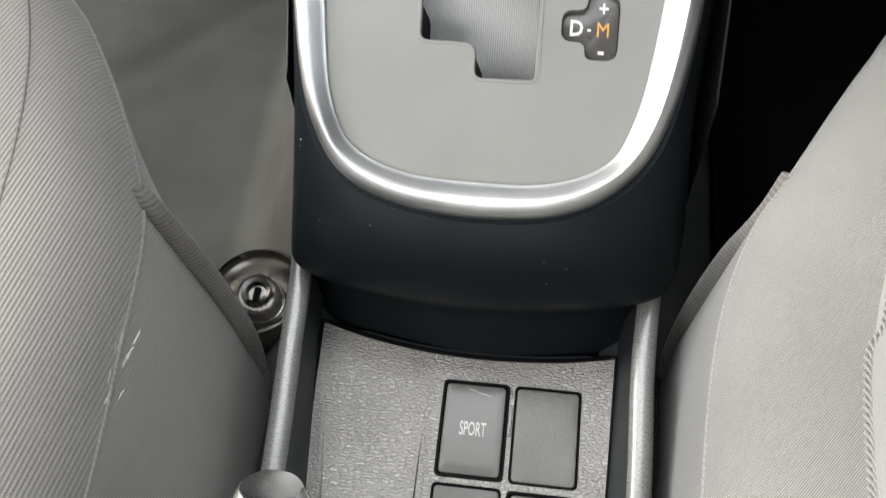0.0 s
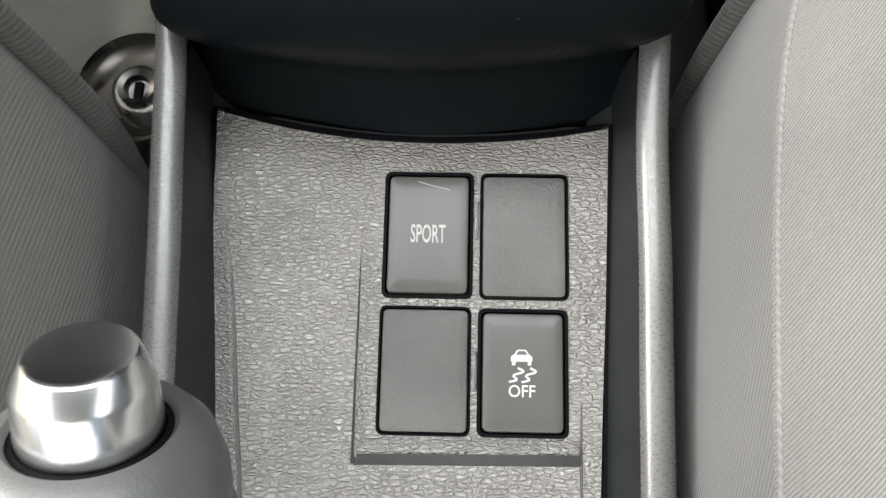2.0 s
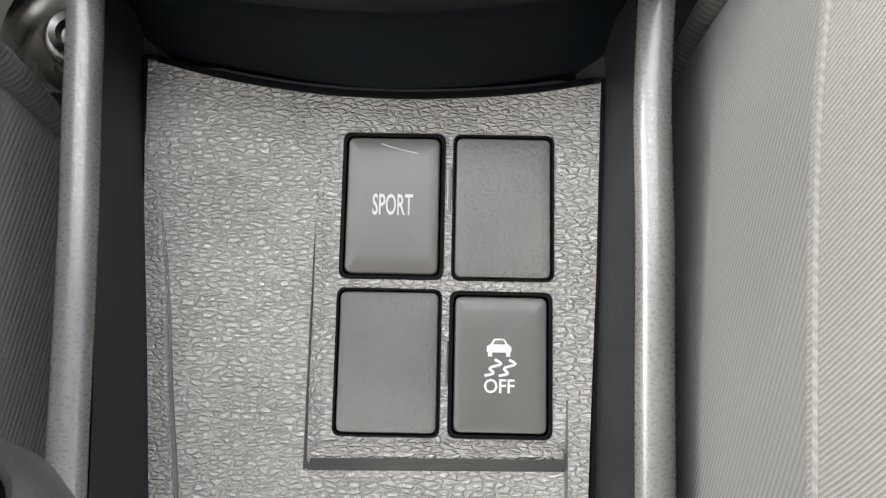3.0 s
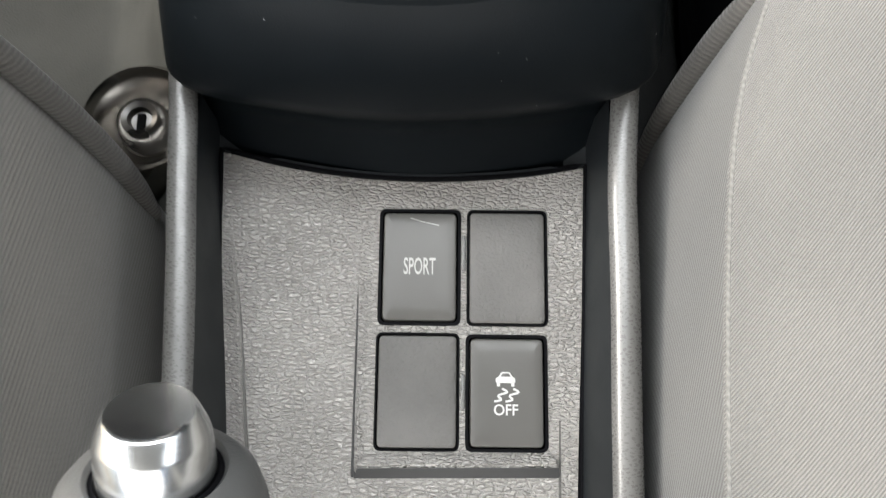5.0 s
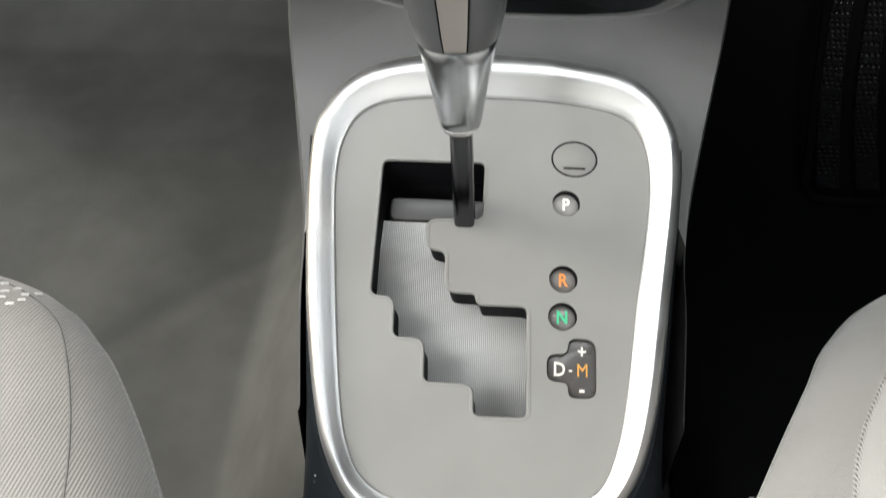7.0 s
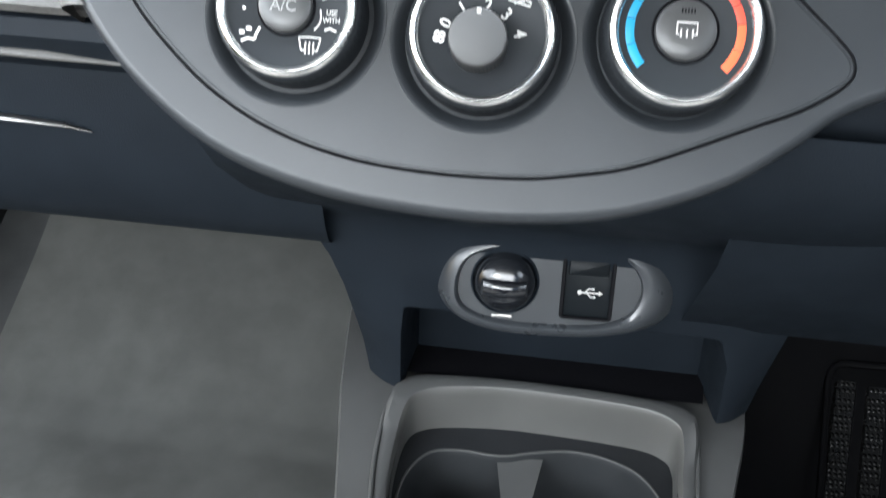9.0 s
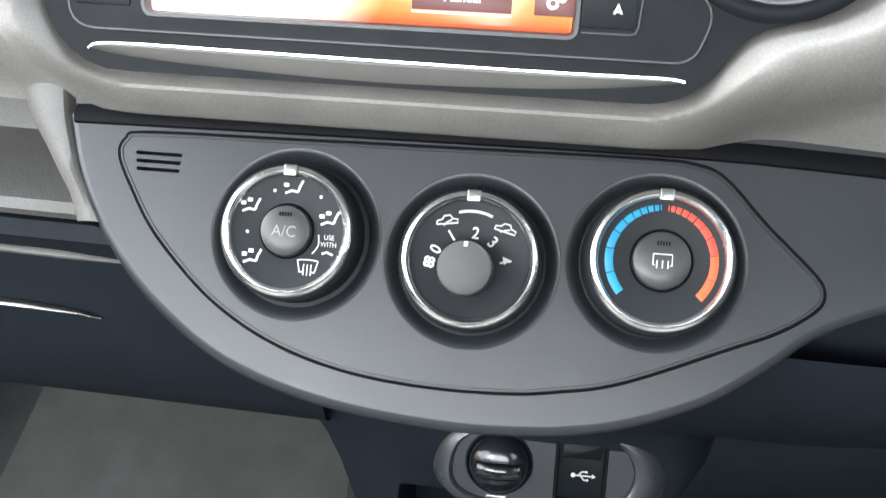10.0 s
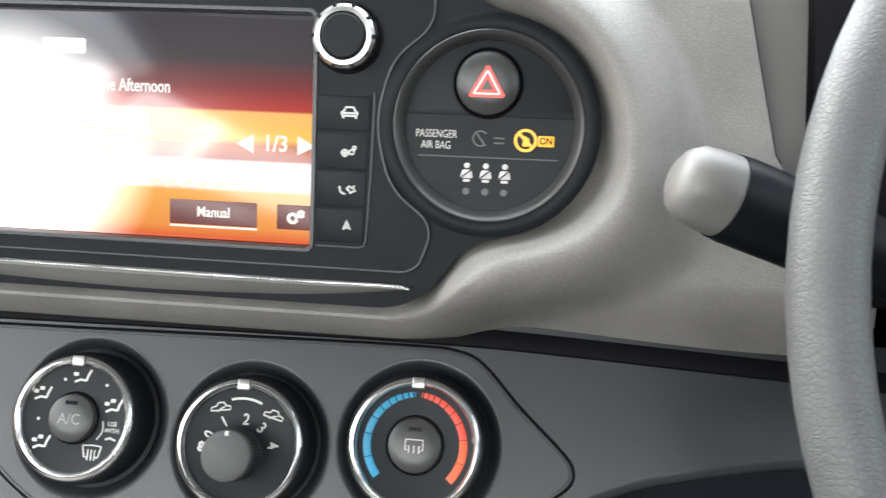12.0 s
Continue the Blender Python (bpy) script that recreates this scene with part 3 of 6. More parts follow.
for k in range(9):
    x, y = -0.0835 - rng.uniform(-0.004, 0.007), -0.022 + rng.uniform(-0.008, 0.010)
    bend = rng.uniform(-0.0008, 0.0008)
    path = [(x + bend * f * f + 0.0006 * f, y + 0.0016 * f) for f in np.linspace(-1, 1, 5) * rng.uniform(0.5, 1.3)]
    hit = [passenger_top(px, py) for px, py in path]
    merge(scuffs, tube([(px, py, h + 0.0001) for (px, py), h in zip(path, hit)], rng.uniform(0.00008, 0.0002), 5))
scuffs.transform(Matrix.Translation(-passenger.matrix_world.translation))
part("scuff", scuffs, GREYPRINT, passenger, "faint pale scuff marks")

# seat mounting bolt in its dished cover
bolt = thing("seat_mounting", pose(-0.1142, 0.0855, 0.1555), "dull metal dished seat mounting with a steel bolt head", "seat mounting")
part("cover", lathe([(0.002, 0.004), (0.012, 0.003), (0.0165, 0.006), (0.020, 0.013), (0.0235, 0.0165), (0.0265, 0.012), (0.027, -0.02)], 40), COVERMETAL, bolt, "dull metal dished cover")
part("bolt_head", lathe([(0.0, 0.0125), (0.0045, 0.0125), (0.0052, 0.0160), (0.0075, 0.0170), (0.0098, 0.0150), (0.011, 0.0105), (0.011, 0.002)], 32), STEEL, bolt, "steel bolt head")
part("bolt_slot", slab(rect(-0.0016, -0.0040, 0.0016, 0.0030, 0.0004), 0.0110, 0.0142, 0.0002), DEEP, bolt)


# ---- centre console ----
console = thing("centre_console", pose(0, 0, 0.0), "black and charcoal plastic centre console between the seats", "console")
RING_OUT = [(.003, -.0537), (.028, -.051), (.0455, -.042), (.058, -.026), (.0655, .0), (.0712, .04), (.0775, .095), (.0735, .12), (.058, .137), (.03, .144),
            (.002, .1455), (-.03, .144), (-.056, .135), (-.0695, .118), (-.0735, .095), (-.0695, .04), (-.063, 0), (-.056, -.024), (-.044, -.042), (-.024, -.051)]
RING_IN = [(.003, -.0419), (.025, -.0405), (.042, -.033), (.049, -.02), (.0535, 0), (.0585, .04), (.0645, .085), (.062, .108), (.052, .119), (.028, .1235),
           (.002, .1244), (-.026, .1235), (-.048, .119), (-.0585, .107), (-.0615, .085), (-.0575, .04), (-.0525, 0), (-.048, -.02), (-.040, -.033), (-.022, -.0405)]


def on(m, p):
    return np.array(m @ Vector(tuple(map(float, p))))


# black housing under the gear plate: bulging face, overhanging lip and the hollow below it
seg = 49
face_top = spline([(-.0745, .105), (-.0710, .055), (-.0655, .008), (-.0580, -.024), (-.0455, -.0435), (-.025, -.0525), (.003, -.0555),
                   (.029, -.0525), (.047, -.0435), (.0600, -.026), (.0670, .004), (.0725, .050), (.0785, .105)], seg, closed=False)
top_row = np.array([on(PLA, (x, y, 0.0)) for x, y in face_top])
lip = spline([(-.0770, .200, .352), (-.0730, .150, .322), (-.0690, .105, .302), (-.0678, .0600, .2850), (-.0620, .0450, .2820), (-.034, .0378, .2828), (.002, .0350, .2830),
              (.038, .0380, .2828), (.0665, .0458, .2820), (.0735, .0610, .2850), (.0755, .107, .302), (.0800, .150, .322), (.0840, .200, .352)], seg, closed=False)
foot = spline([(-.0740, .21, .28), (-.0700, .16, .255), (-.0665, .11, .250), (-.0640, .058, .246), (-.0575, .0430, .2410), (-.028, .0350, .2390), (.002, .0300, .2385),
               (.032, .0335, .2390), (.0605, .0435, .2410), (.0690, .060, .246), (.0745, .112, .250), (.080, .16, .255), (.084, .21, .28)], seg, closed=False)
rings = [np.array([on(PLA, (x, y, -0.0012)) for x, y in offset(np.vstack([face_top, [(0.06, 0.12), (-0.06, 0.12)]]), -0.005)[:seg]])]
for f, out in ((0, 0), (0.12, 0.0015), (0.35, 0.0035), (0.6, 0.0035), (0.82, 0.0018), (0.95, 0.0004), (1, -0.001)):
    r = top_row * (1 - f) + lip * f
    r[:, 1] -= out * 1.2
    rings.append(r)
for f in (0.05, 0.2, 0.4, 0.6, 0.8, 0.93, 1.0):
    r = lip * (1 - f) + foot * f
    r[:, 1] += 0.009 * math.sin(f * math.pi)
    rings.append(r)
part("gear_housing", loft(rings, closed=False), BLACK, console, "satin black bulging housing below the gear plate")
rng = random.Random(7)
specks = bmesh.new()
for k in range(16):
    i, f = rng.randrange(8, seg - 8), rng.uniform(0.1, 0.92)
    p = top_row[i] * (1 - f) + lip[i] * f
    p[1] -= 1.2 * float(np.interp(f, [0, 0.12, 0.35, 0.6, 0.82, 0.95, 1], [0, 0.0015, 0.0035, 0.0035, 0.0018, 0.0004, -0.001])) + 0.0001
    bmesh.ops.create_icosphere(specks, subdivisions=1, radius=rng.choice((0.00009, 0.00012, 0.00016)), matrix=Matrix.Translation(tuple(p)) @ Matrix.Rotation(rng.uniform(0, 3), 4, "X") @ Matrix.Diagonal((1, rng.uniform(1, 2.5), 1, 1)))
dust = part("dust", specks, WHITE, console, "specks of pale dust")
dust["kind"] = "stuff"

# side flanks, tray walls and rounded rails along the switch tray
for s, flank in ((-1, [(-.066, -.30), (-.0655, -.10), (-.0655, .02), (-.0658, .055), (-.0665, .075), (-.0675, .10)]),
                 (1, [(.067, -.30), (.0665, -.10), (.067, .02), (.0700, .055), (.0745, .075), (.0795, .10)])):
    fl = spline(flank, 60, closed=False)
    rows = []
    for x, y in fl:
        h = 0.262 + 0.022 * smooth(0.02, 0.09, y)
        rows.append([(x - s * 0.003, y, h - 0.002), (x - s * 0.001, y, h - 0.012), (x, y, h - 0.05), (x + s * 0.001, y, 0.16)])
    part("side_panel", loft(rows, closed=False), BLACK, console, "plain side panel of the console")
    rail = spline([(s * .0548 if s < 0 else .0600, -.30, .2575), (s * .0562 if s < 0 else .0610, -.12, .2630), (s * .0592 if s < 0 else .0620, -.05, .2655), (s * .0612 if s < 0 else .0630, -.01, .2672), (s * .0632, .020, .2685), (s * .0642, .040, .2698), (s * .0655, .058, .2715), (s * .0668, .074, .2735)], 40, closed=False)
    part("rail", tube(rail, 0.0042, 20, flat=0.8), LIT_RAIL, console, "grained rounded edge rail, its highlight in the colour")
    inner = []
    for y in np.linspace(-0.30, 0.050, 30):
        z = 0.2395 + (y + 0.04) * 0.07
        top_x = float(np.interp(y, [-.30, -.12, -.05, -.01, .03], [.0520, .0535, .0560, .0582, .0605] if s < 0 else [.0575, .0585, .0595, .0603, .0605]))
        low_x = float(np.interp(y, [-.30, -.16, -.10, -.03, .04], [.0440, .0450, .0470, .0530, .0600] if s < 0 else [.0518, .0522, .0530, .0548, .0575]))
        inner.append([(s * top_x, y, z + 0.0225), (s * (0.45 * top_x + 0.55 * low_x), y, z + 0.010), (s * low_x, y, z - 0.0005), (s * (low_x - 0.007), y, z - 0.003)])
    part("tray_wall", loft(inner, closed=False), TRAYWALL, console, "smooth blue-black inner wall of the tray")

# grained switch panel with its step, openings and four switches
panel = thing("switch_panel", PAN, "grey leather-grained switch panel in the console tray", "switch panel")
edge_front = spline([(0.0570, 0.0772), (0.040, 0.0740), (0.020, 0.0722), (0.0, 0.0718), (-0.020, 0.0732), (-0.040, 0.0764), (-0.0590, 0.0812)], 25, closed=False)
outline = np.vstack([[(-0.0430, -0.26), (0.0500, -0.26), (0.0512, -0.06), (0.0530, -0.01)], edge_front, [(-0.0547, 0.012), (-0.0519, -0.027), (-0.0488, -0.06), (-0.0455, -0.12)]])
POCKETS = [(-0.0077, 0.0263, 0.0174, 0.0626), (0.0196, 0.0263, 0.0443, 0.0626), (-0.0079, -0.0112, 0.0172, 0.0237), (0.0194, -0.0112, 0.0439, 0.0234)]
part("panel", holed(outline, [rounded([(a, b), (c, b), (c, d), (a, d)], 0.0022, 4)[::-1] for a, b, c, d in POCKETS], -0.002, 0.0), PANEL, panel)
# dark joint round the panel
joint = np.vstack([[(-0.0442, -0.26), (-0.0466, -0.12), (-0.0499, -0.06), (-0.0530, -0.027), (-0.0558, 0.012)], edge_front[::-1] + [0, 0.0011], [(0.0542, -0.01), (0.0524, -0.06), (0.0512, -0.26)]])
part("joint", tube(lift(joint, -0.0006), 0.0010, 6), DEEP, panel, "narrow black joint round the panel")
rim_line = joint + np.where(np.abs(joint[:, :1]) > 0.045, np.sign(joint[:, :1]) * [[0.0014, 0.0]], [[0.0, 0.0012]])
part("rim", tube(lift(rim_line, -0.0004), 0.0005, 6), BEZEL, panel, "fine raised rim round the panel")
# raised switch island: sloping edges left and below
isl = [(-0.0135, 0.060, 0.0002), (-0.0133, 0.020, 0.0009), (-0.0131, -0.0155, 0.0016)]
ledge = [[(x - 0.0012, y, -0.0004) for x, y, z in isl] + [(-0.0137, -0.0195, -0.0004), (0.020, -0.0194, -0.0004), (0.0472, -0.0188, -0.0004)],
         [(x, y, z) for x, y, z in isl] + [(-0.0122, -0.0150, 0.0022), (0.020, -0.0148, 0.0022), (0.0462, -0.0142, 0.0022)],
         [(x + 0.0022, y, z * 0.2) for x, y, z in isl] + [(-0.0100, -0.0128, 0.0006), (0.020, -0.0126, 0.0006), (0.0448, -0.0122, 0.0006)]]
part("island_edge", loft(ledge, closed=False), PANEL, panel, "raised step round the switches")
# rear-facing step coloured dark to hold the shade on it
part("step_face", loft([[(-0.0137, -0.0197, -0.0002), (0.0475, -0.0189, -0.0002)], [(-0.0126, -0.0164, 0.0021), (0.0468, -0.0156, 0.0021)]], closed=False), BUTTON, panel, "smooth face of the step, shade put into its colour")
part("groove", tube([(0.0470, -0.055, -0.0002), (0.0473, -0.0189, 0.0), (0.0476, -0.002, -0.0003)], 0.0004, 6), SWITCH, panel)
# raised border along the passenger edge, with a small step down to the field
rows = []
for v in np.linspace(0.062, -0.24, 60):
    h = smooth(0.062, 0.030, v)
    e = float(np.interp(v, [-.26, -.12, -.06, -.027, .012, .0812], [-.0431, -.0455, -.0488, -.0519, -.0547, -.0590])) + 0.0002
    u = float(np.interp(v, [-.24, -.0268, -.0033, .024, .0527, .062], [-.0350, -.0438, -.0467, -.0492, -.0532, -.0545]))
    rows.append([(e, v, 0.0002), (e * 0.5 + u * 0.5, v, 0.0002 + 0.0006 * h), (u - 0.0009, v, 0.0003 + 0.0013 * h), (u - 0.0003, v, 0.0002 + 0.0010 * h), (u + 0.0001, v, -0.0004)])
part("border_lip", loft(rows, closed=False), PANEL, panel, "low raised border of the panel")
# darker cords drawn for the shade at the border's step
part("border_shade", tube([(np.interp(v, [-.24, -.0268, -.0033, .024, .0527], [-.0350, -.0438, -.0467, -.0492, -.0532]) + 0.0002, v, -0.0002) for v in np.linspace(0.045, -0.24, 30)], [0.0002 + 0.0005 * smooth(0.045, -0.01, v) for v in np.linspace(0.045, -0.24, 30)], 6), SWITCH, panel, "dark line for the shaded step beside the border")
# likewise for the shaded groove left of the switches
part("island_shade", tube([(-0.0137, 0.056, -0.0001), (-0.0138, 0.030, 0.0), (-0.0138, 0.0, 0.0), (-0.0137, -0.019, 0.0001)], [0.0001, 0.0005, 0.0007, 0.0008], 8), BUTTON, panel, "dark line for the shaded groove beside the switches")
# short grey ribs added where the strip between the switches reflects light
for v0, v1 in ((0.0430, 0.0545), (0.0010, 0.0115)):
    part("glint_rib", slab(rect(0.0179, v0, 0.0191, v1, 0.0005), -0.001, 0.0007, 0.0005), GLOSSGREY, panel, "glossy grey rib added for a glint between the switches")


def switch(name, pocket, material, rise, legend):
    """A push switch or a blank in its pocket, with a dark gap round it."""
    a, b, c, d = pocket
    w_ = 0.0003 if rise < 0.0005 else 0.0007
    part("pocket", holed(rect(a - 0.0002, b - 0.0002, c + 0.0002, d + 0.0002, 0.0022, 4), [rect(a + w_, b + w_, c - w_, d - w_, 0.0018, 4)[::-1]], -0.006, 0.0003), DEEP, panel, "dark gap round the switch")
    g = 0.0006 if rise < 0.0005 else 0.0012
    o = rect(a + g, b + g, c - g, d - g, 0.0018, 4)
    dome = [lift(o, -0.006), lift(o, rise - 0.0009), lift(offset(o, -0.0003), rise - 0.0003), lift(offset(o, -0.0010), rise)]
    mid = o.mean(0)
    for f in (0.8, 0.5, 0.2):
        dome.append(lift(mid + (offset(o, -0.001) - mid) * f, rise + 0.0002 * (1 - f * f)))
    ob = part(name, loft(dome, cap_start=True, cap_end=True), material, panel, legend)
    return ob


top_of = 0.0012
sport = switch("sport_switch", POCKETS[0], SWITCH, top_of, "smooth grey switch with a white printed word")
writing("legend", "SPORT", 0.0074, 0.0048, 0.0441, top_of + 0.0003, SOFTPRINT, sport, 0.0, 0.45, 0.00007)
part("scratch", strokes([[(0.0017, 0.0597), (0.006, 0.0584), (0.0107, 0.0574)]], 0.00016, top_of, top_of + 0.00022), SOFTPRINT, sport, "pale scratch")
switch("blank_cover", POCKETS[1], BLANK, 0.0002, "matt dark blanking cover")
switch("blank_cover", POCKETS[2], BLANK, 0.0002, "matt dark blanking cover")
trac = switch("traction_switch", POCKETS[3], SWITCH, top_of, "smooth grey switch with a white skidding car symbol")
writing("legend", "OFF", 0.0046, 0.0313, 0.0008, top_of + 0.0003, WHITE, trac, 0.0, 0.92, 0.00006)
ic = bmesh.new()
slab(rounded([(0.0283, 0.0089), (0.0342, 0.0089), (0.0342, 0.0104), (0.0333, 0.0108), (0.0325, 0.0122), (0.0300, 0.0122), (0.0292, 0.0108), (0.0283, 0.0104)], 0.0004, 2), top_of, top_of + 0.0005, 0.0001, bm=ic)
slab(rect(0.0286, 0.0079, 0.0296, 0.0090, 0.0002), top_of, top_of + 0.0005, 0.0001, bm=ic)
slab(rect(0.0329, 0.0079, 0.0339, 0.0090, 0.0002), top_of, top_of + 0.0005, 0.0001, bm=ic)
part("car_symbol", ic, WHITE, trac)
part("symbol_window", slab(rounded([(0.0297, 0.0108), (0.0328, 0.0108), (0.0322, 0.0118), (0.0303, 0.0118)], 0.0002, 2), top_of + 0.0003, top_of + 0.0006, 0.0001), SWITCH, trac)
skid = [spline([(x + 0.0014, 0.0072), (x + 0.0030, 0.0062), (x + 0.0002, 0.0052), (x + 0.0012, 0.0040), (x - 0.0010, 0.0034)], 14, closed=False) for x in (0.0288, 0.0322)]
part("skid_marks", strokes(skid, 0.00062, top_of, top_of + 0.00035), WHITE, trac)

# front part of the console: saddle between gear plate and cup holder
lefts = spline([(-.0690, .100), (-.0728, .135), (-.0750, .165), (-.0780, .19), (-.0920, .262), (-.1020, .315), (-.1108, .366), (-.120, .42), (-.130, .50)], 32, closed=False)
rights = spline([(.0775, .100), (.0800, .135), (.0815, .165), (.0870, .20), (.1060, .275), (.1210, .33), (.1330, .37), (.146, .42), (.158, .50)], 32, closed=False)


def saddle(y):
    return 0.352 + 0.045 * smooth(0.15, 0.255, y) + 0.012 * smooth(0.33, 0.42, y)


deck_out = np.vstack([[p for p in rights if p[1] > 0.165], [p for p in lefts[::-1] if p[1] > 0.165], [(-.067, .190), (-.050, .208), (0, .2125), (.055, .208), (.073, .190)]])
cup_open = spline([(0, .2640), (.045, .2650), (.078, .274), (.097, .297), (.1055, .330), (.110, .370), (.1125, .398), (.108, .412), (.08, .4205), (0, .424), (-.06, .4205), (-.080, .411), (-.0855, .395),
                   (-.0870, .370), (-.0855, .340), (-.080, .310), (-.066, .283), (-.04, .268)], 108)
basin = spline([(0, .2695), (.044, .2705), (.0735, .2790), (.0905, .301), (.0975, .331), (.1010, .368), (.1025, .388), (.0975, .4020), (.074, .4110), (0, .4150), (-.046, .4105), (-.0665, .4030), (-.0745, .390),
                (-.0770, .368), (-.0765, .340), (-.0720, .313), (-.0600, .2880), (-.036, .2740)], 108)
bm = holed(deck_out, [cup_open[::-1]], 0.0, 0.001)
plate_hole = [v for v in bm.verts]
for v in plate_hole:
    v.co.z = saddle(v.co.y) + (v.co.z - 0.001) * 12 - 0.004 * smooth(0.05, 0.11, abs(v.co.x - 0.012))
part("front_deck", bm, CONSOLE, console, "charcoal deck round the cup holder")
for s, edge in ((-1, lefts), (1, rights)):
    tops = [min(saddle(y) - 0.004, 0.328 + 0.412 * (y - 0.1)) for x, y in edge]
    rows = [[(x, y, h), (x + s * 0.0015, y, h - 0.005), (x + s * 0.003, y, h - 0.05), (x + s * 0.006, y, 0.16)] for (x, y), h in zip(edge, tops)]
    part("front_flank", loft(rows, closed=False), CONSOLE, console, "charcoal side of the console front")

# cup holder insert
cups = thing("cup_holder", pose(0.012, 0.32, 0.33), "black moulded twin cup holder in the console", "cup holder")
to_cups = Matrix.Translation(-cups.matrix_world.translation)


def cup_part(name, bm, material, label=""):
    bm.transform(to_cups)
    return part(name, bm, material, cups, label)


cup_part("rim_edge", tube(lift(cup_open, [saddle(y) - 0.001 for y in cup_open[:, 1]]), 0.0014, 8, closed=True), CONSOLE, "rounded edge of the opening")
pockets = spline([(-.071, .312), (-.062, .287), (-.040, .2735), (0.0, .2695), (.045, .2705), (.074, .279), (.0920, .303), (.0955, .335), (.0935, .362), (.081, .385), (.060, .397), (.035, .4005), (.010, .395),
                  (-.010, .389), (-.035, .390), (-.056, .385), (-.0690, .365), (-.0730, .338)], 72)
pockets = offset(pockets, -0.0022)


def brim(p, drop):
    """Height of the basin's brim: it climbs at the front."""
    return [saddle(y) - drop + 0.0085 * smooth(0.372, 0.402, y) for y in p[:, 1]]


cup_part("liner", loft([lift(offset(cup_open, -0.0010), brim(cup_open, 0.0020)), lift(cup_open * 0.7 + basin * 0.3, brim(cup_open, 0.0012)), lift(cup_open * 0.25 + basin * 0.75, brim(basin, 0.0012)), lift(basin, brim(basin, 0.0022))]), CONSOLE, "charcoal brim of the cup holder")
cup_part("basin_wall", loft([lift(basin, brim(basin, 0.0022)), lift(offset(basin, -0.0009), brim(basin, 0.0040)), lift(offset(basin, -0.0016), brim(basin, 0.0090)), lift(offset(basin, -0.0021), 0.3915)]), BASIN, "satin curved wall inside the cup holder")
cup_part("basin_foot", loft([lift(offset(basin, -0.0021), 0.3915), lift(offset(basin, -0.0030), 0.3800)]), BASIN, "foot of the basin wall")
cup_part("shelf", holed(offset(basin, -0.0026), [pockets[::-1]], 0.380, 0.3815), DASHBLACK, "black ledge round the cups")
cup_part("cup_wall", loft([lift(pockets, 0.3815), lift(offset(pockets, -0.0015), 0.378), lift(offset(pockets, -0.005), 0.325)], cap_end=True), CUPWALL, "black inside of the cups")
cup_part("cup_rim", tube(lift(pockets, 0.3818), 0.0009, 8, closed=True), CONSOLE, "rounded rim of the cups")
cup_part("cup_divider", loft([[(-0.004, .300, .36), (0.006, .300, .36)], [(-0.006, .350, .372), (0.010, .350, .372)], [(-0.012, .388, .378), (0.018, .392, .378)]], closed=False), CONSOLE, "raised divider between the cups")


# ---- gear gate plate ----
gate = thing("gear_gate", PLA, "warm grey gear selector plate with silver surround", "gear gate")
ro, ri = spline(RING_OUT, 120), spline(RING_IN, 120)
prof = [(0.0, 0.0008), (0.05, 0.0022), (0.20, 0.0030), (0.42, 0.0058), (0.62, 0.0066), (0.82, 0.0054), (0.95, 0.0030), (1.0, 0.0006), (0.985, -0.0030)]
part("trim_ring", loft([lift(ri * (1 - f) + ro * f, z) for f, z in prof]), SILVER, gate, "satin silver surround")
GATE = [(-.0439, .0953), (-.0009, .0957), (-.0012, .0700), (-.0234, .0690), (-.0232, .0576), (-.0152, .0568), (-.0147, .0402), (-.0029, .0400), (-.0024, .0357), (.0172, .0358),
        (.0180, -.0080), (-.0034, -.0082), (-.0037, .0036), (-.0224, .0037), (-.0230, .0203), (-.0350, .0204), (-.0354, .0362), (-.0448, .0368)]
hole = rounded(GATE, 0.0036, 5)
if np.sum(hole[:, 0] * np.roll(hole[:, 1], -1) - np.roll(hole[:, 0], -1) * hole[:, 1]) < 0:
    hole = hole[::-1]
LAMPS = [(.0313, .0788), (.0303, .0469), (.0301, .0319)]
DM = rounded([(.0242, .0066), (.0242, .0174), (.0322, .0174), (.0322, .0236), (.0429, .0236), (.0429, .0008), (.0322, .0008), (.0322, .0066)][::-1], 0.0045, 5)
holes = [hole[::-1], DM[::-1]] + [circle(x, y, .0056, 28)[::-1] for x, y in LAMPS] + [circle(.0345, .0984, .0093, 36, .0080)[::-1]]
part("plate", holed(offset(ri, 0.001), holes, -0.002, 0.001), PLATE, gate, "smooth warm grey plate")
part("gate_edge", tube(lift(hole, 0.0004), 0.0009, 6, closed=True), PLATE, gate)
# wall sheared sideways so its black draws the shade inside the slot
part("gate_wall", loft([lift(hole, 0.0006), lift(hole + [0.0004, -0.0003], -0.0020), lift(hole + [0.0022, -0.0012], -0.0200)]), DEEP, gate, "black wall of the slot")
slide_m, n_, l_, b_ = shader("ribbed_slide_plastic", (0.16, 0.16, 0.155), 0.27, 0, 0.8)
wave = n_.new("ShaderNodeTexWave")
wave.inputs["Scale"].default_value = 400
l_.new(n_.new("ShaderNodeTexCoord").outputs["Object"], wave.inputs["Vector"])
bump(n_, l_, b_, wave.outputs["Fac"], 0.45, 0.0003)
l_.new(tint(n_, l_, wave.outputs["Fac"], (0.15, 0.15, 0.146), (0.215, 0.215, 0.209)), b_.inputs["Base Color"])
rows = [[(x, y, -0.0118 - 0.0085 * ((0.0735 - y) / 0.0875) ** 1.6 - 0.002 * smooth(0.058, 0.0735, y)) for x in np.linspace(-0.052, 0.024, 6)] for y in np.linspace(-0.014, 0.0735, 22)]
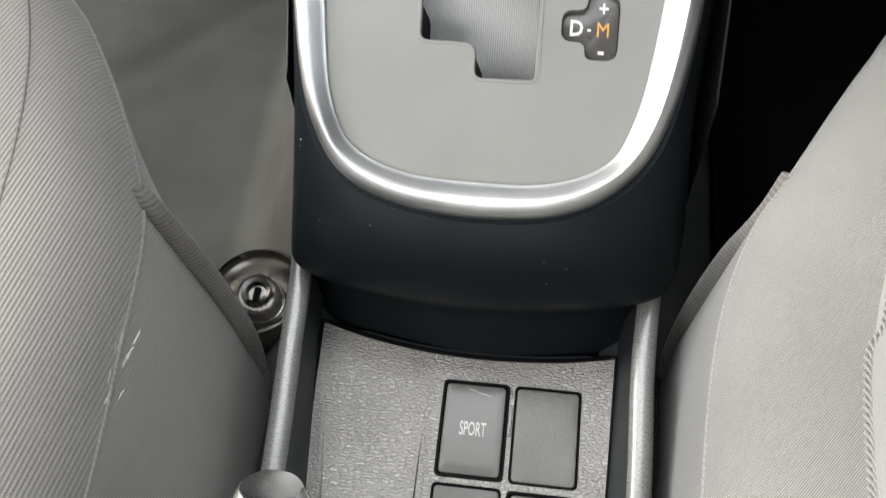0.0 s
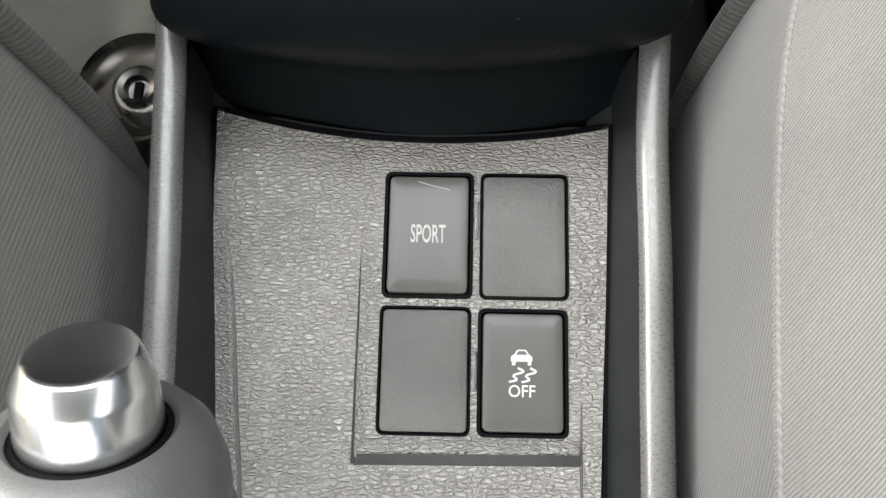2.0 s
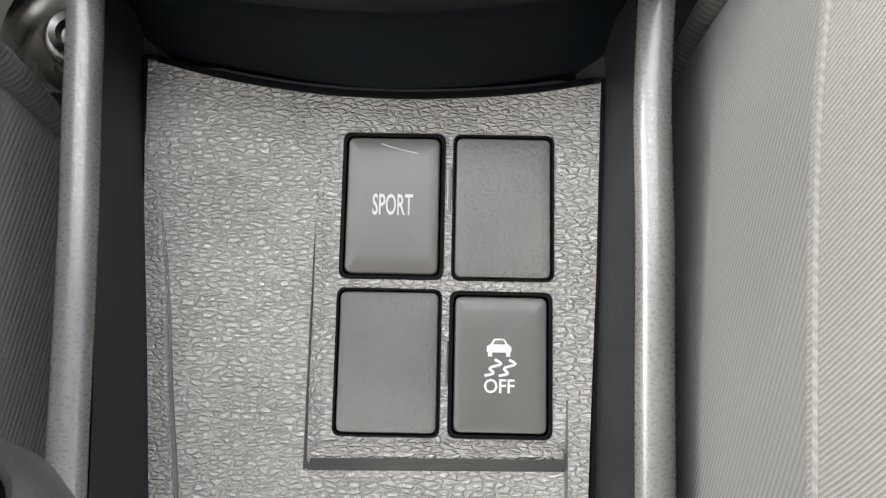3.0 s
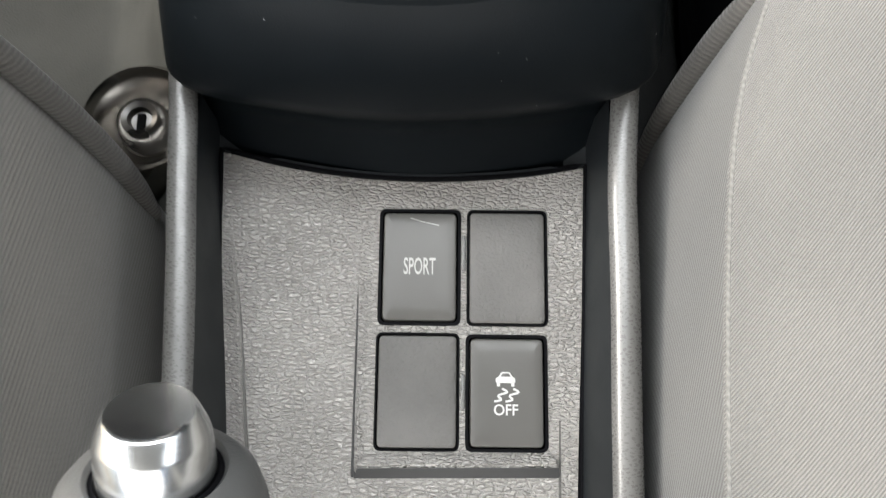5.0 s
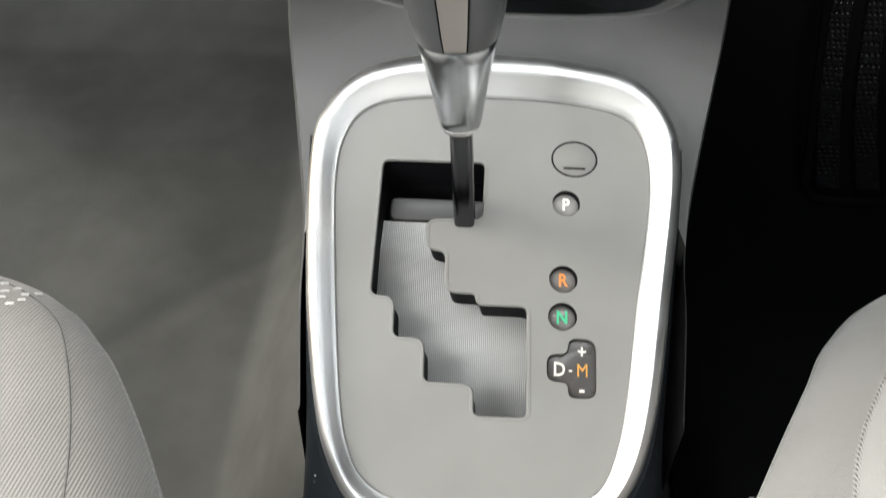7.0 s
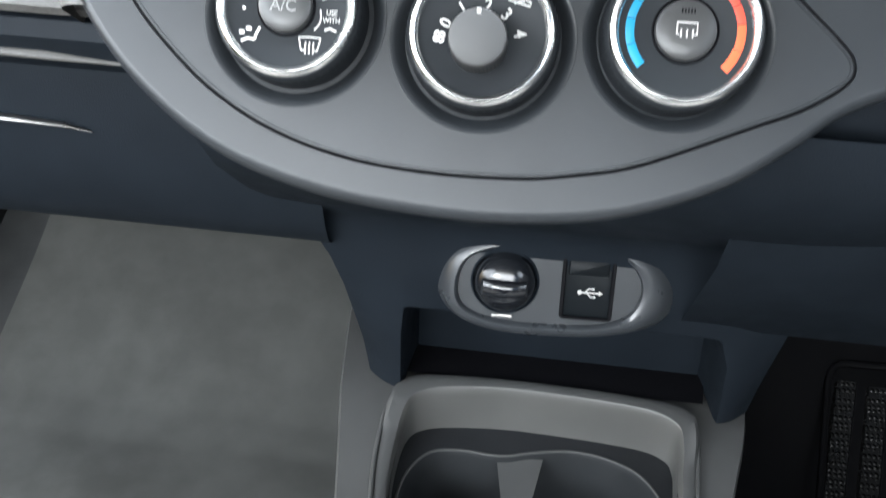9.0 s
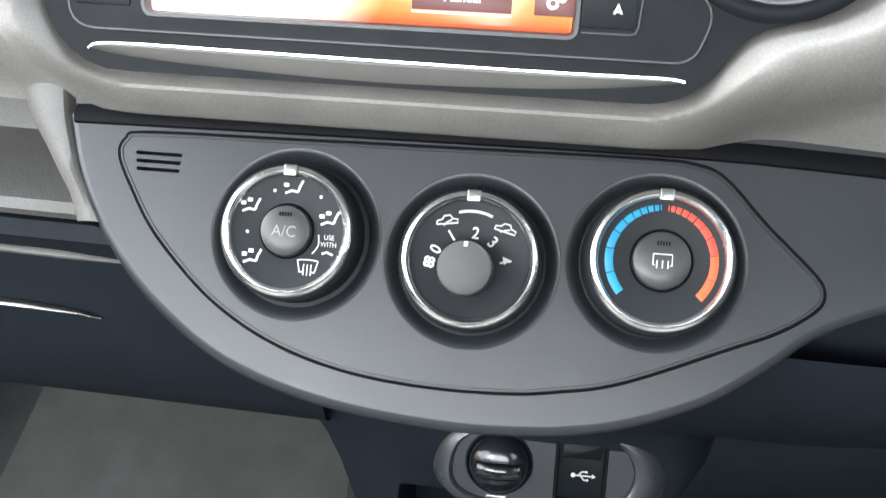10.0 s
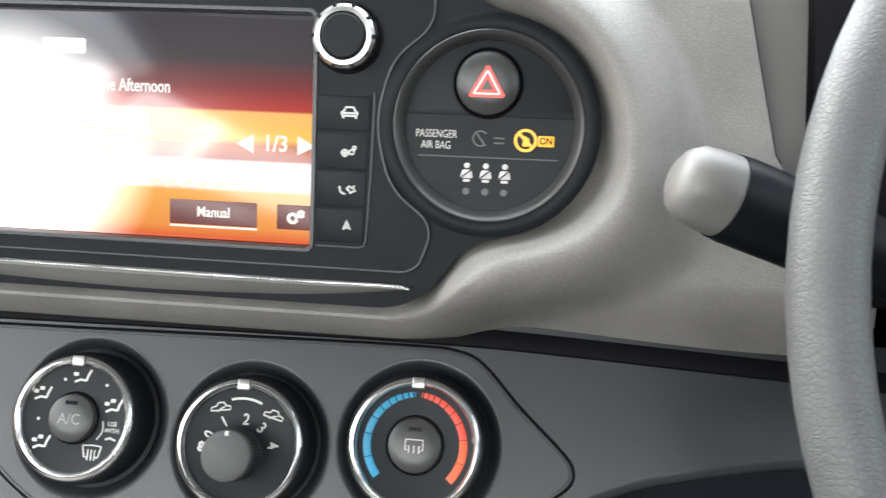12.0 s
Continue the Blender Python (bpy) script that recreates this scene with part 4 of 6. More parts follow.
part("slide", loft(rows, closed=False), slide_m, gate, "finely ribbed grey sliding cover")
part("slide_block", slab(rect(-0.0405, 0.0742, 0.0030, 0.0845, 0.003), -0.018, -0.0130, 0.002), CONSOLE, gate, "grey block under the lever")
part("slot_floor", slab(rect(-0.050, 0.070, 0.004, 0.100, 0.002), -0.030, -0.024), DEEP, gate)
for (x, y), word, m in zip(LAMPS, "PRN", (WHITELAMP, ORANGE, GREEN)):
    lamp = part("indicator", lathe([(0.0, -0.0018), (0.0042, -0.0020), (0.0053, -0.0028)], 28, Matrix.Translation((x, y, 0))), PALELENS if word == "P" else GREYLENS, gate, "small round gear indicator")
    part("well", lathe([(0.0052, -0.0032), (0.0054, -0.0010), (0.0057, 0.0009)], 28, Matrix.Translation((x, y, 0))), DEEP, lamp, "dark wall round the indicator")
    writing("letter", word, 0.0070, x, y, -0.0010, m, lamp, 0, 0.85, 0.0002)
lamp = part("indicator", slab(offset(DM, -0.0002), -0.004, -0.0008, 0.0004), LENS, gate, "three-lobed gear indicator")
for word, x, y, m, size in (("D", .0291, .0116, WHITELAMP, 0.0074), ("M", .0378, .0115, GEARAMBER, 0.0070), ("+", .0376, .0186, WHITELAMP, 0.0070), ("-", .0376, .0046, WHITELAMP, 0.0085), ("-", .0333, .0118, WHITELAMP, 0.0050)):
    writing("letter", word, size, x, y, -0.0006, m, lamp, 0, 0.85, 0.0 if word == "M" else 0.00012)
lock = part("release_cover", slab(circle(.0345, .0984, .0088, 36, .0075), -0.003, 0.0011, 0.0005), PLATE, gate, "oval shift-lock cover")
part("slot", slab(rect(.0300, .0938, .0390, .0946, 0.0003), 0.0008, 0.0014, 0.0001), DEEP, lock)
part("oval_joint", tube(lift(circle(.0345, .0984, .0091, 36, .0078), 0.0009), 0.0004, 5, closed=True), DEEP, gate)
part("lever_gap", tube(lift(offset(ri, 0.0004), 0.0010), 0.0004, 5, closed=True), CONSOLE, gate, "thin joint round the plate")

# ---- gear lever ----
foot_at, head_at = Vector((-0.0087, 0.1670, 0.3600)), Vector((-0.0180, 0.1720, 0.5120))
axis = (head_at - foot_at).normalized()
lev_m = Matrix.Translation(foot_at) @ Vector((0, 0, 1)).rotation_difference(axis).to_matrix().to_4x4()
lever = thing("gear_lever", lev_m, "automatic gear lever with black grip and silver cap", "gear lever")


def stalk_rings(rows, e=0.85):
    """Soft-cornered sections: height, half width, half depth, shift in y."""
    out = []
    a = np.linspace(0, 2 * math.pi, 40, endpoint=False)
    for h, w, d, sy in rows:
        c, s = np.cos(a), np.sin(a)
        out.append(np.column_stack([w * np.sign(c) * abs(c) ** e, d * np.sign(s) * abs(s) ** e + sy, np.full(40, h)]))
    return out


part("shaft", loft(stalk_rings([(-0.03, .0042, .006, 0), (0.03, .0042, .006, 0), (0.062, .0042, .006, 0)], 0.4), cap_start=True, cap_end=True), metal("dark_polished_steel", (0.085, 0.088, 0.092), 0.22), lever, "dark polished lever blade")
part("collar", loft(stalk_rings([(0.0540, .0064, .0070, 0), (0.0555, .0076, .0082, 0), (0.0600, .0084, .0090, 0), (0.0740, .0106, .0110, 0), (0.0860, .0128, .0126, 0), (0.0905, .0137, .0132, 0), (0.0915, .0133, .0128, 0)]), cap_start=True, cap_end=True), metal("smoked_chrome", (0.50, 0.52, 0.54), 0.20, 0.02), lever, "smoked chrome collar")
part("collar_ring", loft(stalk_rings([(0.0530, .0050, .0062, 0), (0.0530, .0068, .0074, 0), (0.0545, .0074, .0080, 0), (0.0560, .0072, .0078, 0)])), CHROME, lever, "bright ring under the collar")
grip = [(0.0905, .0128, .0124, 0), (0.0918, .0139, .0135, 0), (0.100, .0159, .0155, 0), (0.112, .0176, .0172, -.0006), (0.1245, .0193, .0189, -.0014), (0.137, .0206, .0203, -.002),
        (0.147, .0210, .0208, -.002), (0.1535, .0198, .0198, -.0016), (0.159, .0170, .0174, -.001), (0.163, .0115, .0122, 0), (0.1652, .004, .005, 0)]
part("grip", loft(stalk_rings(grip), cap_start=True, cap_end=True), GRIP, lever, "charcoal satin grip")
# silver cap: dome over the top with a tail down the rear face
a = np.linspace(0, 2 * math.pi, 48, endpoint=False)
gh = np.array([g[0] for g in grip])


def skin(ang, h, lift_by):
    w = np.interp(h, gh, [g[1] for g in grip]) + lift_by
    d = np.interp(h, gh, [g[2] for g in grip]) + lift_by
    sy = np.interp(h, gh, [g[3] for g in grip])
    c, s = math.cos(ang), math.sin(ang)
    return (w * np.sign(c) * abs(c) ** 0.85, d * np.sign(s) * abs(s) ** 0.85 + sy, h + lift_by * 0.6)


CAPSPAN = ([0.0922, 0.112, 0.128, 0.134, 0.1365, 0.1395, 0.1425, 0.1455, 0.149, 0.1535, 0.156, 0.159, 0.1615], [0.19, 0.205, 0.22, 0.23, 0.27, 0.46, 0.66, 0.85, 1.08, 1.38, 1.75, 2.4, math.pi])
capr = []
for h in np.concatenate([np.linspace(0.0922, 0.134, 14), np.linspace(0.1350, 0.1615, 28), [0.1630, 0.1645, 0.1652]]):
    half = float(np.interp(h, *CAPSPAN))
    capr.append([skin(-math.pi / 2 + k * half, h, 0.0010 if abs(k) < 0.97 else -0.0003) for k in np.concatenate([[-1], np.linspace(-0.965, 0.965, 37), [1]])])
capr += [[(x * f, y * f, 0.1660 + z) for x, y, _ in capr[-1]] for f, z in ((0.6, 0.0003), (0.25, 0.0005), (0.01, 0.0005))]
part("cap", loft(capr, closed=False), KNOBSILVER, lever, "satin champagne silver cap running down into a strip")
for k in (-1, 1):
    part("cap_rim", tube([skin(-math.pi / 2 + k * (float(np.interp(h, *CAPSPAN)) + 0.015), h, 0.0009) for h in np.linspace(0.1355, 0.1615, 40)], 0.0008, 8), DIALRING, lever, "fine bright edge of the cap")
    part("strip_joint", tube([skin(-math.pi / 2 + k * (np.interp(h, *CAPSPAN) + 0.012), h, 0.0003) for h in np.linspace(0.0925, 0.1365, 20)], 0.0005, 5), DEEP, lever)

# ---- handbrake ----
bd = Vector((0.03, 0.76, 0.64)).normalized()
brake_at = Vector((-0.0308, -0.0612, 0.3695))
bm_ = Matrix.Translation(brake_at) @ Vector((0, 0, 1)).rotation_difference(bd).to_matrix().to_4x4()
brake = thing("handbrake", bm_, "grey handbrake lever with a chrome release button", "handbrake")
part("grip", lathe([(0.0098, -0.004), (0.0099, -0.0008), (0.0106, 0.0), (0.0128, -0.0006), (0.0150, -0.0032), (0.0163, -0.0075), (0.0165, -0.0112), (0.0156, -0.0122), (0.0156, -0.0132), (0.0168, -0.0146), (0.0172, -0.022), (0.0165, -0.06), (0.0158, -0.11), (0.0145, -0.17)], 56), BRAKEGRIP, brake, "smooth grey plastic grip")
part("lever_arm", lathe([(0.012, -0.16), (0.012, -0.20), (0.010, -0.27)], 24), BLACK, brake, "black lever arm")
rows = []
for r, h, k in ((0.0088, -0.012, 0), (0.0088, 0.001, 0), (0.0085, 0.0060, 0.0), (0.0083, 0.0067, 0.02), (0.0070, 0.0098, 0.08), (0.0066, 0.0103, 0.10), (0.0058, 0.0104, 0.10), (0.0020, 0.0104, 0.10)):
    rows.append([(r * math.cos(t), r * math.sin(t), h + k * r * math.sin(t)) for t in a])
part("release_button", loft(rows, cap_start=True, cap_end=True), BUTTONCHROME, brake, "chrome release button with a slanted top")
part("button_gap", lathe([(0.0091, -0.006), (0.0091, -0.0006), (0.0100, -0.0010), (0.0100, -0.006)], 32), DEEP, brake)
part("boot", lathe([(0.020, -0.20), (0.024, -0.22), (0.034, -0.235), (0.040, -0.262)], 32), BLACK, brake, "black boot round the lever")


# ---- dashboard ----
dash = thing("dashboard", pose(0, 0.40, 0.55), "grey soft-skinned dashboard with black lower panels", "dashboard")
to_dash = Matrix.Translation(-dash.matrix_world.translation)


def dash_part(name, bm, material, label="", m=None):
    if m is not None:
        bm.transform(m)
    bm.transform(to_dash)
    return part(name, bm, material, dash, label)


def box_gap(x, y, cx, cy, hx, hy, r):
    qx, qy = abs(x - cx) - hx + r, abs(y - cy) - hy + r
    return math.hypot(max(qx, 0), max(qy, 0)) + min(max(qx, qy), 0) - r


def unit_gap(u, v):
    """Distance from the edge of the black fascia that holds screen and hazard dial."""
    a = box_gap(u, v, -0.077, 0.056, 0.127, 0.0735, 0.030)
    b = math.hypot(u - 0.0600, v - 0.0545) - 0.0425
    k = 0.020
    h = max(k - abs(a - b), 0) / k
    return min(a, b) - h * h * k / 4


def skin_height(u, v):
    d = unit_gap(u, v)
    z = -0.010
    if d > -0.004:
        z += 0.019 * smooth(-0.003, 0.007, d)
    z -= 0.027 * smooth(0.009, 0.038, d)
    z -= 0.030 * smooth(0.10, 0.30, abs(u + 0.05) - 0.05) * (1 if u < 0 else 0.35)
    z -= 0.034 * smooth(-0.002, -0.040, v)
    z -= 0.10 * smooth(0.105, 0.150, v)
    return z


us, vs = np.concatenate([np.linspace(-0.58, -0.23, 30), np.linspace(-0.228, 0.162, 270)]), np.linspace(-0.036, 0.140, 130)


def reach(u, v):
    """The skin's driver-side end leans inwards towards the top."""
    return 0.07 + (u - 0.07) * (float(np.interp(v, [-0.036, 0.0, 0.025, 0.0485, 0.076, 0.104, 0.14], [0.212, 0.200, 0.183, 0.1685, 0.1614, 0.1543, 0.147])) - 0.07) / 0.092 if u > 0.07 else u



def hem(u, v):
    """The lower hem sinks towards the driver's side."""
    return v - 0.0085 * smooth(0.05, 0.20, u) * smooth(0.004, -0.036, v)


rows = [[(reach(u, v), hem(reach(u, v), v), skin_height(u, v)) for u in us] for v in vs]
low = [[(reach(u, -0.036), hem(reach(u, -0.036), -0.036), skin_height(u, -0.036) - 0.05) for u in us]]
dash_part("soft_skin", loft(low + rows, closed=False), SOFT, "grained soft grey skin rolled round the screen fascia", SC)
edge = [(reach(0.162, v), v, skin_height(0.162, v) - 0.001) for v in np.linspace(0.045, 0.139, 40)]
dash_part("skin_joint", tube(edge, 0.0007, 6), DEEP, "dark joint at the end of the soft skin", SC)
rows = [[(u, v, -0.030 - 0.012 * smooth(0.10, 0.2, v)) for u in np.linspace(0.135, 0.215, 8)] for v in np.linspace(-0.018, 0.16, 10)]
dash_part("binnacle_side", loft(rows, closed=False), BINNACLE, "pale grey side of the instrument binnacle", SC)
dash_part("binnacle_hood", slab(rounded([(0.186, -0.010), (0.40, -0.010), (0.40, 0.17), (0.1735, 0.17)], 0.004), -0.11, -0.024, 0.006), DEEP, "black instrument hood", SC)
dash_part("cowl", slab(rect(-0.62, 0.105, 0.62, 0.135, 0.01), -0.70, -0.085, 0.01), DASHBLACK, "dark top of the dashboard", SC)

# black lower panel round the climate controls, running on to the driver's side
OUT = spline([(-.2125, .0500), (-.2050, .0250), (-.1900, -.0020), (-.1680, -.0260), (-.1370, -.0470), (-.0980, -.0595), (-.0550, -.0648), (-.0180, -.0650), (.0200, -.0600), (.0560, -.0470),
              (.0800, -.0310), (.0993, -.0155), (.1261, -.0032), (.1458, .0022), (.1685, .0072), (.2100, .0130), (.34, .018), (.50, .018), (.58, .016)], 90, closed=False)
panel_out = np.vstack([OUT, [(0.58, 0.060), (-0.2140, 0.0600)]])
if np.sum(panel_out[:, 0] * np.roll(panel_out[:, 1], -1) - np.roll(panel_out[:, 0], -1) * panel_out[:, 1]) < 0:
    panel_out = panel_out[::-1]
FACE = spline([(-.1905, .0330), (-.1885, .0400), (-.1800, .0428), (-.12, .0440), (-.04, .0455), (.030, .0465), (.0500, .0455), (.0620, .0405), (.0790, .0230), (.0960, .0075), (.1018, .0000), (.1000, -.0075),
               (.0860, -.0175), (.0680, -.0255), (.0265, -.0432), (.0000, -.0492), (-.0185, -.0516), (-.0480, -.0522), (-.0777, -.0500), (-.1020, -.0450), (-.1234, -.0370), (-.1420, -.0262), (-.1570, -.0138), (-.1730, .0030), (-.1840, .0200)], 140)
if np.sum(FACE[:, 0] * np.roll(FACE[:, 1], -1) - np.roll(FACE[:, 0], -1) * FACE[:, 1]) < 0:
    FACE = FACE[::-1]
dash_part("lower_fascia", holed(panel_out, [offset(FACE, 0.0014)[::-1]], -0.010, 0.0008), BEZEL, "dark satin fascia round the climate controls", HV)
o3 = np.array(OUT)
t = np.gradient(o3, axis=0)
t /= np.linalg.norm(t, axis=1, keepdims=True)
nrm = np.stack([t[:, 1], -t[:, 0]], 1)
rows = [[(*(p + q * f), z) for p, q in zip(o3, nrm)] for f, z in ((0.0, 0.0008), (0.0018, 0.0005), (0.0034, -0.0006), (0.0045, -0.0026), (0.0050, -0.0060), (0.0046, -0.014), (-0.004, -0.030))]
# black strip laid along the shaded gap between soft skin and fascia
gap_line = spline([(-.2125, .0478), (-.12, .0492), (0.0, .0506), (.06, .0505), (.10, .0492), (.15, .0470), (.20, .0448), (.40, .036)], 60, closed=False)
edge_rows = [lift(gap_line + [0, d], z) for d, z in ((-0.0026, 0.0006), (-0.0018, 0.0022), (0.0012, 0.0030), (0.006, 0.0010))]
dash_part("gap_strip", loft(edge_rows, closed=False), DEEP, "black strip for the shaded gap under the soft skin", HV)
dash_part("fascia_edge", loft(rows, closed=False), BEZEL, "rolled lower edge of the fascia", HV)

# centre stack below the climate controls, with the oddments recess
def stack_left(z):
    return float(np.interp(z, [0.40, 0.44, 0.465, 0.49, 0.513, 0.526, 0.545, 0.56, 0.60, 0.66], [-.101, -.106, -.111, -.1157, -.1225, -.130, -.138, -.147, -.156, -.165]))


def stack_right(z):
    return float(np.interp(z, [0.40, 0.46, 0.50, 0.55, 0.60, 0.66], [.146, .150, .152, .158, .17, .19]))


def mouth(z, s):
    return float(np.interp(z, [0.40, 0.46, 0.50], [-.0795, -.0792, -.076] if s < 0 else [.126, .120, .105]))


rows = []
for z in [0.655, 0.630, 0.605, 0.580, 0.562, 0.548, 0.538, 0.53, 0.52, 0.512, 0.505, 0.499, 0.495, 0.492, 0.490, 0.4885, 0.487, 0.4855, 0.484, 0.483, 0.4815, 0.480, 0.4785, 0.477, 0.4755, 0.47, 0.46, 0.45, 0.44, 0.43, 0.42, 0.41]:
    y = float(np.interp(z, [0.40, 0.46, 0.49, 0.51, 0.53, 0.548, 0.562, 0.58, 0.605, 0.63, 0.655], [0.411, 0.402, 0.397, 0.394, 0.393, 0.388, 0.370, 0.345, 0.318, 0.300, 0.297]))
    x0, x3, x1, x2 = stack_left(z), stack_right(z), mouth(z, -1), mouth(z, 1)
    row = [(x0 + 0.002, y + 0.09, z)]
    for x in np.concatenate([np.linspace(x0, x1 - 0.001, 12), np.linspace(x1, x1 + 0.006, 7), np.linspace(x1 + 0.010, x2 - 0.010, 24), np.linspace(x2 - 0.006, x2, 7), np.linspace(x2 + 0.001, x3, 12)]):
        inside = smooth(0.0, 0.006, min(x - x1, x2 - x)) * smooth(0.4835, 0.4765, z)
        beyond = max(0.0, (x1 - x) / (x1 - x0), (x - x2) / (x3 - x2))
        row.append((x, y + 0.045 * inside + beyond ** 1.7 * (0.005 + 0.010 * smooth(0.55, 0.42, z)), z))
    rows.append(row + [(x3 - 0.002, y + 0.09, z)])
dash_part("centre_front", loft(rows, closed=False), LOWER, "dark smooth front of the centre stack with its oddments recess")
dash_part("recess_floor", loft([[(-0.090, 0.424, 0.4125), (0.118, 0.424, 0.4125)], [(-0.108, 0.52, 0.4125), (0.135, 0.52, 0.4125)]], closed=False), DEEP, "black floor of the oddments recess")
# passenger side: open tray, ledge, bright strip and glovebox lid
rows = []
for y, z in ((0.350, 0.6630), (0.3385, 0.6645), (0.3345, 0.6690), (0.3375, 0.6735), (0.350, 0.6755), (0.40, 0.6750), (0.425, 0.6780), (0.432, 0.700), (0.432, 0.76)):
    rows.append([(x, y + 0.02 * smooth(-0.3, -0.6, x), z) for x in np.linspace(-0.60, -0.195, 14)])
dash_part("passenger_tray", loft(rows, closed=False), BEZELSOFT, "grained open tray ahead of the passenger")
rows = []
# last row runs unseen to the bulkhead, added to stop light leaking down
for y, z in ((0.352, 0.6635), (0.340, 0.6615), (0.3365, 0.654), (0.345, 0.640), (0.362, 0.634), (0.368, 0.628), (0.366, 0.604), (0.370, 0.572), (0.380, 0.545), (0.388, 0.530), (0.396, 0.5245), (0.42, 0.520), (0.60, 0.512), (1.145, 0.500)):
    rows.append([(x, y + 0.010 * smooth(-0.3, -0.6, x), z) for x in np.linspace(-0.60, -0.120, 18)])
dash_part("glovebox", loft(rows, closed=False), LOWER, "dark ledge and glovebox lid")
# cord much paler than the ledge, in place of the highlight on its edge
dash_part("ledge_highlight", tube([(-0.60, 0.350, 0.6450), (-0.40, 0.3435, 0.6455), (-0.24, 0.3425, 0.6440), (-0.200, 0.3445, 0.6415)], [0.0042, 0.0042, 0.0038, 0.0012], 10, flat=0.6), BEZELSOFT, "rounded edge of the ledge, paler to carry its highlight")
dash_part("bright_strip", tube([(-0.60, 0.364, 0.601), (-0.40, 0.3635, 0.6005), (-0.28, 0.3635, 0.6000), (-0.250, 0.3640, 0.5985), (-0.238, 0.366, 0.595)], [0.0032, 0.0032, 0.003, 0.002, 0.0008], 10, flat=0.6), STEEL, "thin satin strip on the glovebox")
rows = []
for v in np.linspace(0.066, 0.0035, 16):
    r_ = float(np.interp(v, [-.008, .000, .025, .047, .055, .07], [-.186, -.193, -.2085, -.2155, -.217, -.219]))
    l_ = float(np.interp(v, [.0, .0157, .05, .07], [-.2120, -.2175, -.2415, -.250]))
    rows.append([(r_ + 0.001, v, -0.012), (r_, v, -0.001), (r_ - 0.002, v, 0.0012), (r_ * 0.75 + l_ * 0.25, v, 0.0016), (r_ * 0.45 + l_ * 0.55, v, -0.0006), (r_ * 0.2 + l_ * 0.8, v, -0.005), (l_, v, -0.013), (l_ - 0.005, v, -0.04), (l_ - 0.006, v, -0.10)])
dash_part("tray_end", loft(rows, closed=False), BEZELSOFT, "grained curved end of the tray", HV)
# driver's side knee panel
rows = []
for y, z in ((0.345, 0.712), (0.338, 0.690), (0.330, 0.668), (0.325, 0.645), (0.330, 0.615), (0.352, 0.560), (0.40, 0.49), (0.46, 0.45), (0.60, 0.43)):
    rows.append([(x, y, z) for x in np.linspace(0.085, 0.60, 12)])
dash_part("knee_panel", loft(rows, closed=False), LOWER, "dark knee panel on the driver's side")

# ---- climate control panel ----
climate = thing("climate_panel", HV, "dark climate control panel with three chrome-ringed dials", "climate control")
SLOTS = [rect(-.1838 + 0.0005 * k, .0337 - 0.0034 * k, -.1634 - 0.0003 * k, .0353 - 0.0034 * k, 0.0006, 2) for k in range(3)]
DIALS = [(-.1113, .0052), (-.0372, .0), (.0368, .0055)]
part("faceplate", holed(FACE, [s[::-1] for s in SLOTS] + [circle(x, y, 0.0362, 72)[::-1] for x, y in DIALS], -0.006, 0.0012), HVFACE, climate, "smooth dark faceplate")
part("faceplate_joint", tube(lift(offset(FACE, 0.0007), 0.0001), 0.0006, 8, closed=True), DEEP, climate, "narrow joint round the faceplate")
part("faceplate_rim", tube(lift(offset(FACE, -0.0008), 0.0010), 0.0006, 6, closed=True), BEZEL, climate, "fine raised rim")
for s in SLOTS:
    part("vent_slot", slab(offset(s, 0.0004), -0.0075, -0.0045, 0.0003), DEEP, climate)


def dial(x, y, r, label):
    m = Matrix.Translation((x, y, 0.0))
    part("dish", lathe([(0.0368, 0.0006), (0.0362, 0.0014), (0.0352, 0.0013), (0.0340, 0.0005), (0.0326, -0.0010), (0.0312, -0.0034), (0.0302, -0.0042)], 72, m), HVFACE, climate, "smooth dish round the dial")
    d = part("dial", lathe([(0.0306, -0.0024), (r + 0.0034, -0.0020), (r + 0.0030, 0.0090), (r + 0.0024, 0.0135), (r + 0.0010, 0.0150), (r - 0.0010, 0.0150)], 72, m), DIAL, climate, label)
    ridges = bmesh.new()
    for k in range(60):
        t = k * 2 * math.pi / 60
        c, s = math.cos(t), math.sin(t)
        v = [ridges.verts.new((x + q * c - w * s, y + q * s + w * c, z)) for q, w, z in ((r + 0.0035, -0.0004, 0.0020), (r + 0.0035, 0.0004, 0.0020), (r + 0.0028, 0.0004, 0.0132), (r + 0.0028, -0.0004, 0.0132))]
        ridges.faces.new(v)
    part("knurling", ridges, DIAL, d)
    part("ring", lathe([(r - 0.0026, 0.0136), (r - 0.0026, 0.0150), (r - 0.0019, 0.0164), (r - 0.0009, 0.0172), (r + 0.0004, 0.0168), (r + 0.0013, 0.0156), (r + 0.0015, 0.0136)], 72, m), DIALRING, d, "bright silver ring")
    part("face", lathe([(0.0, 0.0143), (r - 0.003, 0.0143), (r - 0.0021, 0.0148)], 64, m), DIAL, d, "matt black dial face")
    part("pointer", slab(rect(x - 0.0027, y + r - 0.0034, x + 0.0027, y + r + 0.0012, 0.0005), 0.0140, 0.0181, 0.0006), metal("pointer_silver", (0.40, 0.40, 0.38), 0.35), d, "silver pointer tab")
    return d


dl = dial(-.1113, .0052, .0254, "airflow dial with air conditioning button")
dm = dial(-.0372, .0000, .0259, "fan speed dial with a round centre knob")
dr = dial(.0368, .0055, .0265, "temperature dial with blue and red scale")


